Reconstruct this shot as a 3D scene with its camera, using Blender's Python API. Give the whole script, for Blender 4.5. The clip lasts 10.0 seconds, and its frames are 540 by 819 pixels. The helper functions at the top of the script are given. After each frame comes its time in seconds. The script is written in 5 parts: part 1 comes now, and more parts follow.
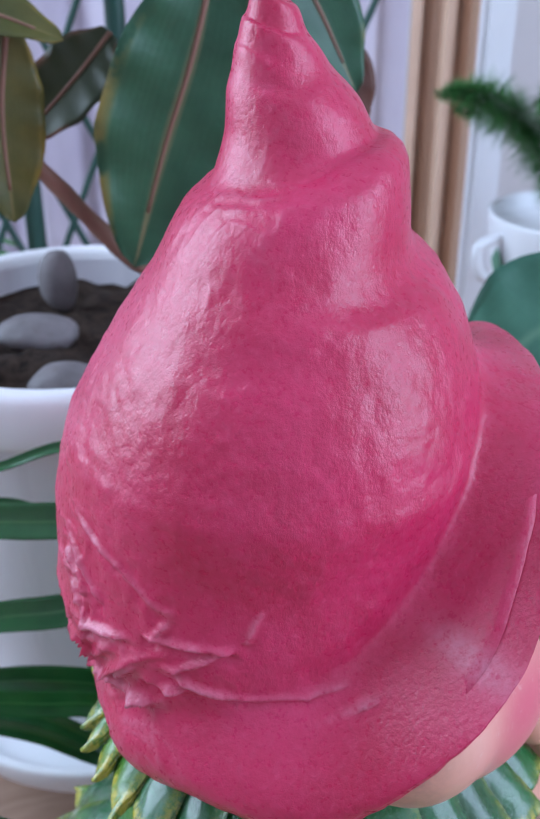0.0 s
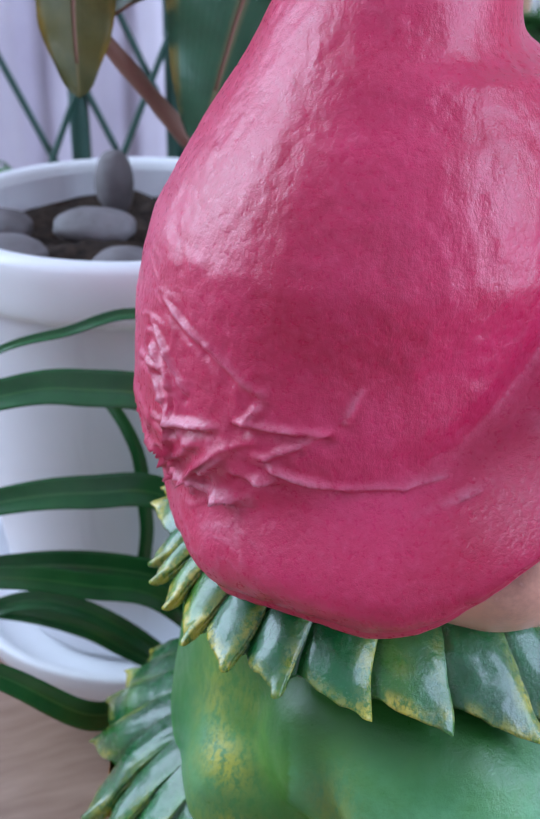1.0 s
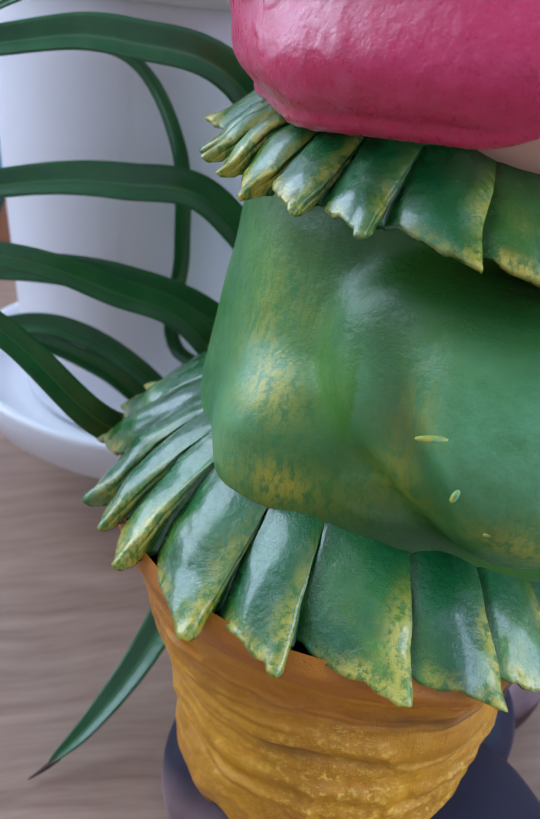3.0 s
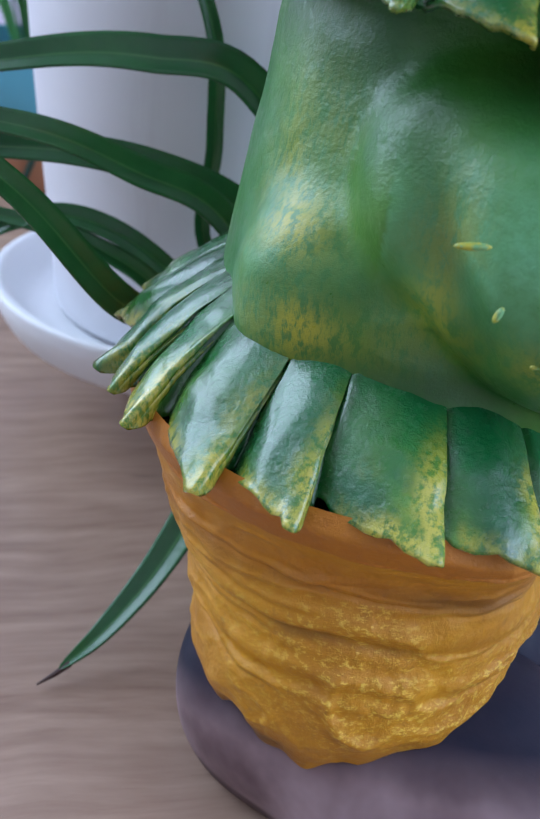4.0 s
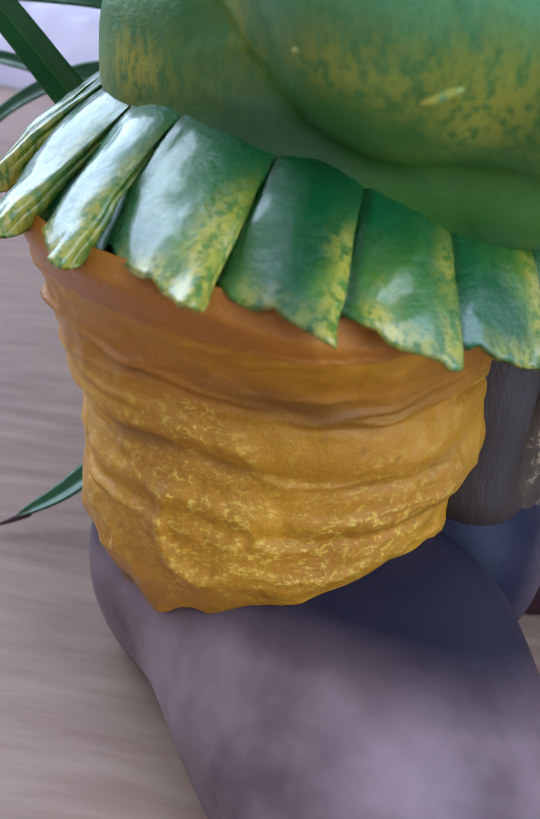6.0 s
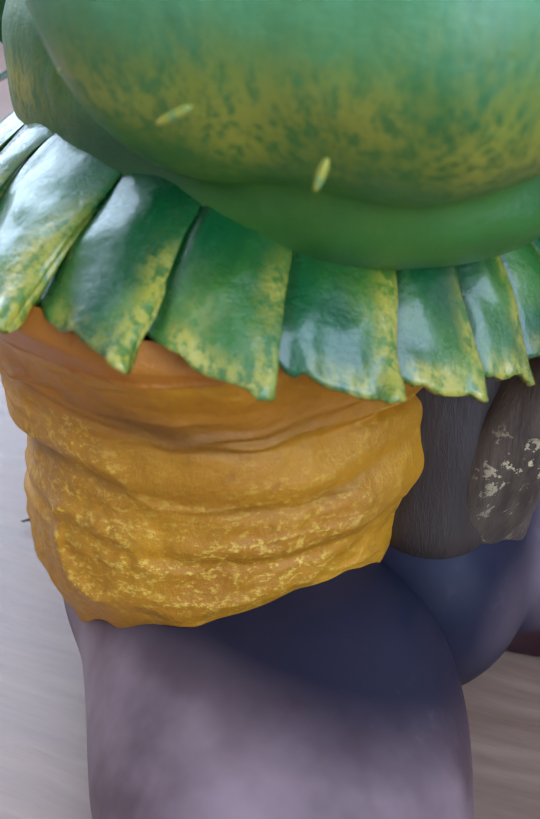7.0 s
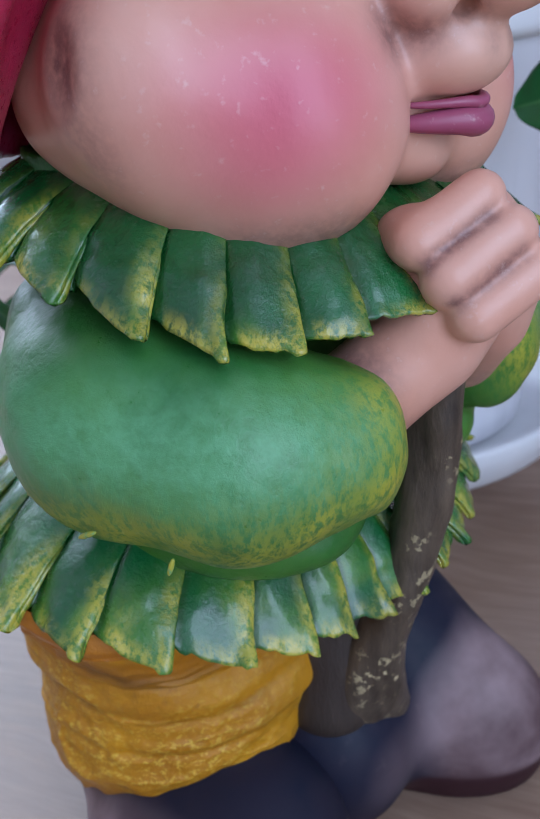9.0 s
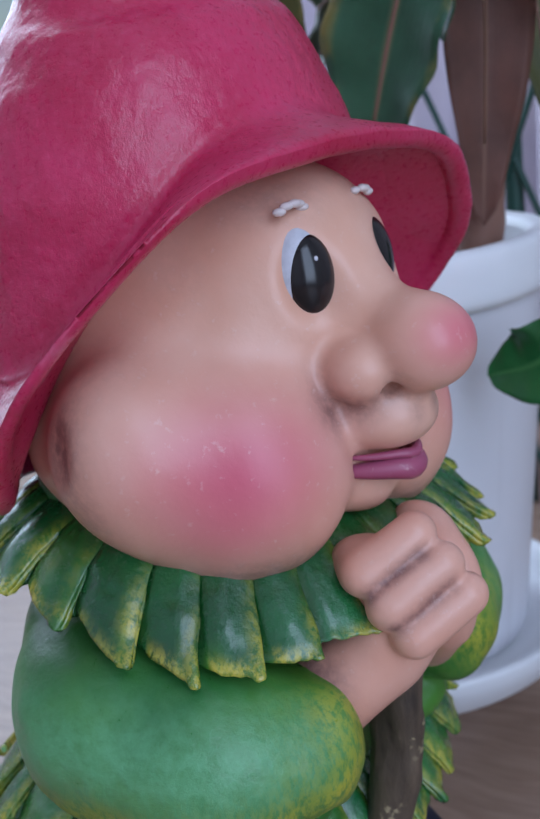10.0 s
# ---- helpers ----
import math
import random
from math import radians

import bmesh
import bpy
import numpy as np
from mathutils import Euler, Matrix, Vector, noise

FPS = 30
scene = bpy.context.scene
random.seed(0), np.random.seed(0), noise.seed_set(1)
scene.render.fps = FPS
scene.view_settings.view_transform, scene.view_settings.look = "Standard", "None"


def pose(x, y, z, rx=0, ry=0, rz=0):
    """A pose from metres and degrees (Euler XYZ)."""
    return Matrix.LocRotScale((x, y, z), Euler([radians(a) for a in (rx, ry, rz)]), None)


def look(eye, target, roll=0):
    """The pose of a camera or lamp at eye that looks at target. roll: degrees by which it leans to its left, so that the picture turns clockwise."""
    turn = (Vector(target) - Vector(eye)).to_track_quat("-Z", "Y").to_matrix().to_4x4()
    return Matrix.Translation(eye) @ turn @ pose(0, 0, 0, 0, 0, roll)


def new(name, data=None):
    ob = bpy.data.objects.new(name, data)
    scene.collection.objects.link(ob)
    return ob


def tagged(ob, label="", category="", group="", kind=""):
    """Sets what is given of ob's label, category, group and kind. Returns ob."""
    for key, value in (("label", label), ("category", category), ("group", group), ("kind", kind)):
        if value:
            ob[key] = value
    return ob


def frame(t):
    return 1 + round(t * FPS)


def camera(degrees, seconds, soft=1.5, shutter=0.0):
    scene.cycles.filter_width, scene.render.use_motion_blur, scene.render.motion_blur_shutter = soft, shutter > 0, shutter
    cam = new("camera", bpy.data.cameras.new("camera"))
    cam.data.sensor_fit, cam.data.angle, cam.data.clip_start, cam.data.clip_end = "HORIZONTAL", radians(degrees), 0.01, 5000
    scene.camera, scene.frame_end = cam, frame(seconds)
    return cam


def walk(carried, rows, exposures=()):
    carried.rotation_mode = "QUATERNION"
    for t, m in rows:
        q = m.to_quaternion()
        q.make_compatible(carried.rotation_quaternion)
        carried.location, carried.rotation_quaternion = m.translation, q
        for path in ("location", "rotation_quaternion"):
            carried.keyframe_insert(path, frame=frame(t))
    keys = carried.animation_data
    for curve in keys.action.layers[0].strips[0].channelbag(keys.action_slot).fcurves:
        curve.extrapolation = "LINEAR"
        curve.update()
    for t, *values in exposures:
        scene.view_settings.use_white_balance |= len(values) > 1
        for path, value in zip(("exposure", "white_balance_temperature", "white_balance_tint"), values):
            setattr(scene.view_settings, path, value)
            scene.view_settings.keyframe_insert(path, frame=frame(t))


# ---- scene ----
cam = camera(30.1, 10.0)
cam.data.dof.use_dof = True
cam.data.dof.focus_distance = 0.245
cam.data.dof.aperture_fstop = 32.0
PATH = [
    (0, (-0.004, 0.007, 0.498), (0.05, 1.767, -0.449), -0.1),
    (0.5, (-0.015, -0.002, 0.469), (0.037, 1.769, -0.458), 0.5),
    (1, (-0.025, -0.011, 0.437), (-0.004, 1.769, -0.475), 1.0),
    (1.5, (-0.035, -0.012, 0.395), (-0.002, 1.776, -0.5), 3.2),
    (2, (-0.038, -0.014, 0.36), (0.005, 1.779, -0.525), 4.8),
    (2.5, (-0.038, -0.007, 0.337), (0.0, 1.771, -0.577), 5.8),
    (2.7, (-0.037, -0.008, 0.322), (-0.008, 1.774, -0.585), 6.1),
    (3.8, (-0.026, -0.012, 0.273), (-0.12, 1.756, -0.657), 6.3),
    (4, (-0.024, -0.004, 0.261), (-0.117, 1.764, -0.669), 6.4),
    (4.5, (-0.015, 0.0, 0.23), (-0.143, 1.767, -0.698), 6.8),
    (5, (-0.001, 0.003, 0.211), (-0.245, 1.756, -0.719), 6.7),
    (5.2, (0.01, 0.007, 0.209), (-0.236, 1.76, -0.721), 7.1),
    (6.3, (0.103, 0.038, 0.201), (-0.734, 1.617, -0.698), 2.6),
    (6.5, (0.113, 0.05, 0.201), (-0.812, 1.572, -0.708), 1.0),
    (7, (0.144, 0.071, 0.207), (-0.922, 1.48, -0.729), -0.2),
    (7.5, (0.177, 0.084, 0.224), (-0.964, 1.433, -0.714), -1.7),
    (8, (0.195, 0.073, 0.243), (-0.954, 1.417, -0.692), -3.4),
    (8.5, (0.213, 0.059, 0.274), (-0.954, 1.4, -0.643), -4.0),
    (9, (0.228, 0.051, 0.308), (-0.994, 1.397, -0.524), -5.2),
    (9.5, (0.248, 0.057, 0.336), (-1.034, 1.416, -0.377), -6.3),
    (10, (0.269, 0.055, 0.373), (-1.088, 1.405, -0.207), -7.3),
]
walk(cam, [(t, look(eye, target, roll)) for t, eye, target, roll in PATH],
     [(0.0, 0.12), (2.5, 0.08), (4.5, 0.10), (6.3, 0.05), (7.5, 0.08), (8.2, -0.04), (9.0, -0.32), (10.0, -0.52)])

# ---- light ----
world = bpy.data.worlds.new("sky")
scene.world = world
world.use_nodes = True
wn = world.node_tree.nodes
sky = wn.new("ShaderNodeTexSky")
sky.sky_type = "NISHITA"
sky.sun_disc = False
sky.sun_elevation, sky.sun_rotation = radians(40), radians(200)
world.node_tree.links.new(sky.outputs[0], wn["Background"].inputs[0])
wn["Background"].inputs[1].default_value = 0.12



def area_light(name, place, target, w, h, watts, colour):
    d = bpy.data.lights.new(name, "AREA")
    d.shape, d.size, d.size_y, d.energy, d.color = "RECTANGLE", w, h, watts, colour
    ob = new(name, d)
    ob.matrix_world = look(place, target)
    return ob


# daylight in the window opening of the left wall, and an added fill in the right wall's opening
area_light("window_daylight", (-1.30, 0.85, 1.12), (0.0, 0.80, 1.0), 1.3, 1.45, 43.0, (0.62, 0.77, 1.0))
area_light("door_daylight", (1.56, -0.35, 1.1), (0.0, 0.1, 0.75), 1.0, 1.9, 39.0, (0.58, 0.72, 1.0))


# ---- materials ----
def mat(name, rough=0.5, metal=0.0, spec=0.5):
    m = bpy.data.materials.new(name)
    m.use_nodes = True
    b = m.node_tree.nodes["Principled BSDF"]
    b.inputs["Roughness"].default_value = rough
    b.inputs["Metallic"].default_value = metal
    b.inputs["Specular IOR Level"].default_value = spec
    return m, m.node_tree.nodes, m.node_tree.links, b


def tex_noise(n, l, scale, detail=4.0, rough=0.55, coord=None, stretch=None):
    t = n.new("ShaderNodeTexNoise")
    t.inputs["Scale"].default_value, t.inputs["Detail"].default_value = scale, detail
    t.inputs["Roughness"].default_value = rough
    if coord is None:
        coord = n.new("ShaderNodeTexCoord").outputs["Object"]
    if stretch:
        mp = n.new("ShaderNodeMapping")
        mp.inputs["Scale"].default_value = stretch
        l.new(coord, mp.inputs[0])
        coord = mp.outputs[0]
    l.new(coord, t.inputs["Vector"])
    return t.outputs["Fac"]


def ramp(n, l, fac, stops):
    r = n.new("ShaderNodeValToRGB")
    while len(r.color_ramp.elements) < len(stops):
        r.color_ramp.elements.new(0.5)
    for e, (p, c) in zip(r.color_ramp.elements, stops):
        e.position, e.color = p, (*c, 1) if len(c) == 3 else c
    l.new(fac, r.inputs[0])
    return r.outputs[0]


def grey(v):
    return (v, v, v)


def mix(n, l, fac, a, b, mode="MIX"):
    x = n.new("ShaderNodeMix")
    x.data_type, x.blend_type = "RGBA", mode
    for sock, v in ((x.inputs[0], fac), (x.inputs[6], a), (x.inputs[7], b)):
        if isinstance(v, tuple):
            sock.default_value = (*v, 1)
        elif isinstance(v, float):
            sock.default_value = v
        else:
            l.new(v, sock)
    return x.outputs[2]


def maths(n, l, op, a, b):
    x = n.new("ShaderNodeMath")
    x.operation = op
    x.use_clamp = True
    for sock, v in ((x.inputs[0], a), (x.inputs[1], b)):
        if isinstance(v, float):
            sock.default_value = v
        else:
            l.new(v, sock)
    return x.outputs[0]


def bump(n, l, b, height, strength, dist):
    x = n.new("ShaderNodeBump")
    x.inputs["Strength"].default_value, x.inputs["Distance"].default_value = strength, dist
    l.new(height, x.inputs["Height"])
    prev = b.inputs["Normal"].links
    if prev:
        l.new(prev[0].from_socket, x.inputs["Normal"])
    l.new(x.outputs[0], b.inputs["Normal"])


def masks(n, l):
    a = n.new("ShaderNodeAttribute")
    a.attribute_name = "paint"
    s = n.new("ShaderNodeSeparateColor")
    l.new(a.outputs["Color"], s.inputs[0])
    return s.outputs


def make_hat_paint():
    m, n, l, b = mat("crimson_hat_paint", 0.36, spec=0.55)
    k = masks(n, l)
    big = tex_noise(n, l, 28, 5)
    fine = tex_noise(n, l, 430, 5, 0.65)
    grain = tex_noise(n, l, 700, 3, 0.6, stretch=(1, 1, 0.45))
    c = mix(n, l, ramp(n, l, big, [(0.32, grey(0)), (0.7, grey(1))]), (0.47, 0.014, 0.064), (0.60, 0.030, 0.115))
    c = mix(n, l, ramp(n, l, fine, [(0.5, grey(0)), (0.72, grey(0.35))]), c, (0.68, 0.085, 0.19))
    c = mix(n, l, ramp(n, l, grain, [(0.60, grey(0)), (0.72, grey(0.12))]), c, (0.25, 0.012, 0.04))
    c = mix(n, l, maths(n, l, "MULTIPLY", k[0], ramp(n, l, fine, [(0.30, grey(0.2)), (0.55, grey(1))])), c, (0.74, 0.34, 0.44))
    l.new(c, b.inputs["Base Color"])
    l.new(ramp(n, l, fine, [(0.3, grey(0.22)), (0.7, grey(0.42))]), b.inputs["Roughness"])
    bump(n, l, b, grain, 0.22, 0.0007)
    bump(n, l, b, fine, 0.34, 0.0009)
    return m


def make_skin_paint():
    m, n, l, b = mat("flesh_paint", 0.37, spec=0.5)
    k = masks(n, l)
    big = tex_noise(n, l, 30, 4)
    fine = tex_noise(n, l, 330, 4, 0.6)
    c = mix(n, l, ramp(n, l, big, [(0.3, grey(0)), (0.7, grey(1))]), (0.76, 0.39, 0.27), (0.83, 0.50, 0.38))
    c = mix(n, l, k[0], c, (0.70, 0.125, 0.19))
    # second mask: dark strokes of paint together with shade put into the colour
    paint_and_shade = maths(n, l, "MULTIPLY", k[1], ramp(n, l, fine, [(0.25, grey(0.45)), (0.6, grey(1))]))
    c = mix(n, l, paint_and_shade, c, (0.20, 0.09, 0.085))
    c = mix(n, l, k[2], c, (0.34, 0.05, 0.14))
    c = mix(n, l, ramp(n, l, fine, [(0.62, grey(0)), (0.75, grey(0.3))]), c, (0.86, 0.66, 0.6))
    l.new(c, b.inputs["Base Color"])
    bump(n, l, b, fine, 0.18, 0.0006)
    return m


def make_green_paint(name, low, mid, bright, edge, gloss, relief):
    m, n, l, b = mat(name, 0.33, spec=0.6)
    k = masks(n, l)
    big = tex_noise(n, l, 22, 5)
    fine = tex_noise(n, l, 190, 6, 0.7)
    dry = tex_noise(n, l, 620, 6, 0.75, stretch=(0.7, 0.7, 0.3))
    c = mix(n, l, ramp(n, l, big, [(0.35, grey(0)), (0.65, grey(1))]), low, mid)
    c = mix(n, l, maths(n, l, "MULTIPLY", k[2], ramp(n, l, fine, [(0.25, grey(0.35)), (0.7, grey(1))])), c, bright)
    c = mix(n, l, maths(n, l, "MULTIPLY", k[0], ramp(n, l, dry, [(0.42, grey(0.1)), (0.54, grey(1))])), c, edge)
    # second mask: shade put into the colour of hollows and pleat valleys
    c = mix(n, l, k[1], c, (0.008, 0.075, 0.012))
    l.new(c, b.inputs["Base Color"])
    l.new(ramp(n, l, fine, [(0.3, grey(gloss)), (0.7, grey(gloss + 0.24))]), b.inputs["Roughness"])
    bump(n, l, b, fine, relief, 0.0013)
    bump(n, l, b, dry, 0.2, 0.0005)
    return m


def make_trouser_paint():
    m, n, l, b = mat("ochre_trouser_paint", 0.38, spec=0.5)
    k = masks(n, l)
    big = tex_noise(n, l, 26, 5)
    fine = tex_noise(n, l, 170, 7, 0.72)
    c = mix(n, l, ramp(n, l, big, [(0.3, grey(0)), (0.7, grey(1))]), (0.48, 0.185, 0.010), (0.68, 0.31, 0.010))
    c = mix(n, l, ramp(n, l, fine, [(0.30, grey(0.5)), (0.42, grey(0))]), c, (0.28, 0.10, 0.016))
    dry = tex_noise(n, l, 520, 7, 0.8, stretch=(0.8, 0.8, 1.2))
    c = mix(n, l, maths(n, l, "MULTIPLY", k[0], ramp(n, l, dry, [(0.52, grey(0)), (0.58, grey(1))])), c, (0.86, 0.56, 0.08))
    bump(n, l, b, dry, 0.3, 0.0008)
    c = mix(n, l, k[2], c, (0.46, 0.13, 0.014))
    # second mask: dark brown root side and painted-in shade
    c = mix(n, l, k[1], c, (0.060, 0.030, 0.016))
    l.new(c, b.inputs["Base Color"])
    bump(n, l, b, fine, 0.6, 0.0016)
    return m


def make_boot_paint():
    m, n, l, b = mat("boot_paint", 0.5, spec=0.22)
    k = masks(n, l)
    big = tex_noise(n, l, 24, 4)
    fine = tex_noise(n, l, 150, 5, 0.6)
    c = mix(n, l, ramp(n, l, big, [(0.35, grey(0)), (0.68, grey(1))]), (0.125, 0.075, 0.080), (0.37, 0.265, 0.275))
    c = mix(n, l, maths(n, l, "MULTIPLY", k[0], ramp(n, l, big, [(0.2, grey(0.8)), (0.6, grey(1))])), c, (0.004, 0.009, 0.028))
    c = mix(n, l, k[2], c, (0.045, 0.016, 0.020))
    c = mix(n, l, ramp(n, l, fine, [(0.62, grey(0)), (0.8, grey(0.10))]), c, (0.32, 0.26, 0.26))
    l.new(c, b.inputs["Base Color"])
    bump(n, l, b, fine, 0.15, 0.001)
    return m


def make_stick_paint():
    m, n, l, b = mat("painted_wood_staff", 0.5)
    k = masks(n, l)
    fib = tex_noise(n, l, 120, 6, 0.7, stretch=(1, 1, 0.22))
    spot = tex_noise(n, l, 210, 4, 0.7)
    c = mix(n, l, ramp(n, l, fib, [(0.3, grey(0)), (0.7, grey(1))]), (0.035, 0.024, 0.018), (0.15, 0.11, 0.075))
    c = mix(n, l, maths(n, l, "MULTIPLY", k[0], ramp(n, l, spot, [(0.58, grey(0)), (0.62, grey(1))])), c, (0.66, 0.55, 0.32))
    c = mix(n, l, k[1], c, (0.035, 0.024, 0.020))
    l.new(c, b.inputs["Base Color"])
    bump(n, l, b, fib, 0.6, 0.0018)
    return m


def make_flat_paint(name, colour, rough, spec=0.5):
    m, n, l, b = mat(name, rough, spec=spec)
    fine = tex_noise(n, l, 300, 3)
    l.new(mix(n, l, ramp(n, l, fine, [(0.3, grey(0)), (0.7, grey(1))]), tuple(v * 0.8 for v in colour), colour), b.inputs["Base Color"])
    return m


def make_wood_floor():
    m, n, l, b = mat("laminate_floor", 0.34, spec=0.5)
    turn = n.new("ShaderNodeMapping")
    turn.vector_type = "TEXTURE"
    turn.inputs["Rotation"].default_value = (0, 0, radians(17))
    l.new(n.new("ShaderNodeTexCoord").outputs["Object"], turn.inputs[0])
    warp = n.new("ShaderNodeTexNoise")
    warp.inputs["Scale"].default_value, warp.inputs["Detail"].default_value = 9.0, 2.0
    l.new(turn.outputs[0], warp.inputs["Vector"])
    sway = n.new("ShaderNodeVectorMath")
    sway.operation = "MULTIPLY_ADD"
    sway.inputs[1].default_value = (0.03, 0.03, 0.0)
    l.new(warp.outputs["Color"], sway.inputs[0])
    l.new(turn.outputs[0], sway.inputs[2])
    co = sway.outputs[0]
    grain = tex_noise(n, l, 16, 8, 0.62, co, (1.0, 8.0, 1.0))
    fine = tex_noise(n, l, 60, 6, 0.7, co, (0.8, 14.0, 1.0))
    big = tex_noise(n, l, 3.0, 3, 0.5, co, (0.7, 2.5, 1))
    knots = tex_noise(n, l, 14, 2, 0.5, co, (0.8, 2.6, 1))
    c = mix(n, l, ramp(n, l, grain, [(0.28, grey(0)), (0.72, grey(1))]), (0.23, 0.135, 0.092), (0.47, 0.325, 0.235))
    c = mix(n, l, ramp(n, l, big, [(0.35, grey(0.0)), (0.7, grey(0.55))]), c, (0.36, 0.24, 0.185))
    c = mix(n, l, ramp(n, l, fine, [(0.58, grey(0)), (0.74, grey(0.4))]), c, (0.22, 0.13, 0.09))
    c = mix(n, l, ramp(n, l, knots, [(0.72, grey(0)), (0.80, grey(0.85))]), c, (0.07, 0.04, 0.03))
    l.new(c, b.inputs["Base Color"])
    l.new(ramp(n, l, grain, [(0.3, grey(0.28)), (0.7, grey(0.42))]), b.inputs["Roughness"])
    bump(n, l, b, fine, 0.12, 0.0008)
    return m


def make_plastic(name, colour, streak=0.0, rough=0.4):
    m, n, l, b = mat(name, rough)
    big = tex_noise(n, l, 18, 4)
    st = tex_noise(n, l, 42, 4, 0.6, stretch=(1, 1, 0.06))
    c = mix(n, l, ramp(n, l, big, [(0.3, grey(0)), (0.75, grey(0.5))]), colour, tuple(v * 0.88 for v in colour))
    c = mix(n, l, ramp(n, l, st, [(0.55, grey(0)), (0.75, grey(streak))]), c, tuple(v * 0.55 for v in colour))
    l.new(c, b.inputs["Base Color"])
    bump(n, l, b, tex_noise(n, l, 240, 3), 0.05, 0.0006)
    return m


def make_leaf(name, low, high, vein, rough=0.38, stretch=(1, 1, 1), patch=None):
    m, n, l, b = mat(name, rough, spec=0.45)
    co = n.new("ShaderNodeTexCoord").outputs["UV"]
    obj = n.new("ShaderNodeTexCoord").outputs["Object"]
    big = tex_noise(n, l, 30, 5, 0.6, obj)
    sep = n.new("ShaderNodeSeparateXYZ")
    l.new(co, sep.inputs[0])
    c = mix(n, l, ramp(n, l, big, [(0.3, grey(0)), (0.7, grey(1))]), low, high)
    across = maths(n, l, "ABSOLUTE", sep.outputs[0], 0.0)
    if patch:
        c = mix(n, l, maths(n, l, "MULTIPLY", ramp(n, l, across, [(0.78, grey(0)), (1.0, grey(1))]),
                            ramp(n, l, big, [(0.48, grey(0)), (0.62, grey(1))])), c, patch)
    l.new(mix(n, l, ramp(n, l, across, [(0.0, grey(0.9)), (0.10, grey(0))]), c, vein), b.inputs["Base Color"])
    w = n.new("ShaderNodeTexWave")
    w.inputs["Scale"].default_value, w.inputs["Distortion"].default_value = 3.2, 3.0
    l.new(co, w.inputs[0])
    bump(n, l, b, w.outputs["Fac"], 0.05, 0.001)
    bump(n, l, b, tex_noise(n, l, 150, 4, 0.6, obj), 0.25, 0.0012)
    return m


def make_cloth(name, low, high, scale=60):
    m, n, l, b = mat(name, 0.85, spec=0.2)
    big = tex_noise(n, l, 6, 4, 0.6)
    weave = tex_noise(n, l, scale * 8, 3)
    c = mix(n, l, ramp(n, l, big, [(0.3, grey(0)), (0.7, grey(1))]), low, high)
    l.new(c, b.inputs["Base Color"])
    bump(n, l, b, weave, 0.2, 0.001)
    return m


def make_wall_paint(name, colour):
    m, n, l, b = mat(name, 0.8, spec=0.25)
    big = tex_noise(n, l, 2.2, 4)
    c = mix(n, l, ramp(n, l, big, [(0.3, grey(0)), (0.7, grey(1))]), tuple(v * 0.93 for v in colour), colour)
    l.new(c, b.inputs["Base Color"])
    bump(n, l, b, tex_noise(n, l, 160, 3), 0.1, 0.001)
    return m


def make_soil():
    m, n, l, b = mat("potting_soil", 0.9, spec=0.2)
    fine = tex_noise(n, l, 160, 6, 0.7)
    l.new(mix(n, l, ramp(n, l, fine, [(0.35, grey(0)), (0.7, grey(1))]), (0.012, 0.008, 0.006), (0.07, 0.045, 0.032)), b.inputs["Base Color"])
    bump(n, l, b, fine, 0.9, 0.004)
    return m


def make_stone():
    m, n, l, b = mat("river_stone", 0.6)
    big = tex_noise(n, l, 30, 5)
    fine = tex_noise(n, l, 220, 4)
    c = mix(n, l, ramp(n, l, big, [(0.3, grey(0)), (0.7, grey(1))]), (0.08, 0.07, 0.068), (0.22, 0.20, 0.205))
    c = mix(n, l, ramp(n, l, fine, [(0.6, grey(0)), (0.75, grey(0.6))]), c, (0.10, 0.07, 0.05))
    l.new(c, b.inputs["Base Color"])
    bump(n, l, b, fine, 0.3, 0.001)
    return m


HAT, SKIN = make_hat_paint(), make_skin_paint()
JACKET = make_green_paint("green_jacket_paint", (0.012, 0.14, 0.022), (0.065, 0.23, 0.028), (0.15, 0.45, 0.22), (0.46, 0.44, 0.045), 0.26, 0.40)
RUFFLE = make_green_paint("green_ruffle_paint", (0.002, 0.066, 0.016), (0.006, 0.16, 0.040), (0.085, 0.26, 0.022), (0.52, 0.46, 0.06), 0.12, 0.60)
RUFFLE.node_tree.nodes["Principled BSDF"].inputs["Coat Weight"].default_value = 0.6
RUFFLE.node_tree.nodes["Principled BSDF"].inputs["Coat Roughness"].default_value = 0.13
TROUSERS, BOOT, STICK = make_trouser_paint(), make_boot_paint(), make_stick_paint()
EYE_BLACK = make_flat_paint("black_eye_paint", (0.012, 0.010, 0.012), 0.18)
EYE_WHITE = make_flat_paint("white_eye_paint", (0.62, 0.63, 0.70), 0.35)
BROW = make_flat_paint("brow_paint", (0.80, 0.70, 0.68), 0.5)
FLOOR = make_wood_floor()
WHITE_PLASTIC = make_plastic("white_plastic", (0.74, 0.74, 0.78), 0.35)
POT_RIM = make_plastic("white_pot_rim", (0.82, 0.83, 0.85), 0.05)
TEAL = make_plastic("blue_glaze", (0.10, 0.36, 0.46), 0.0, 0.25)
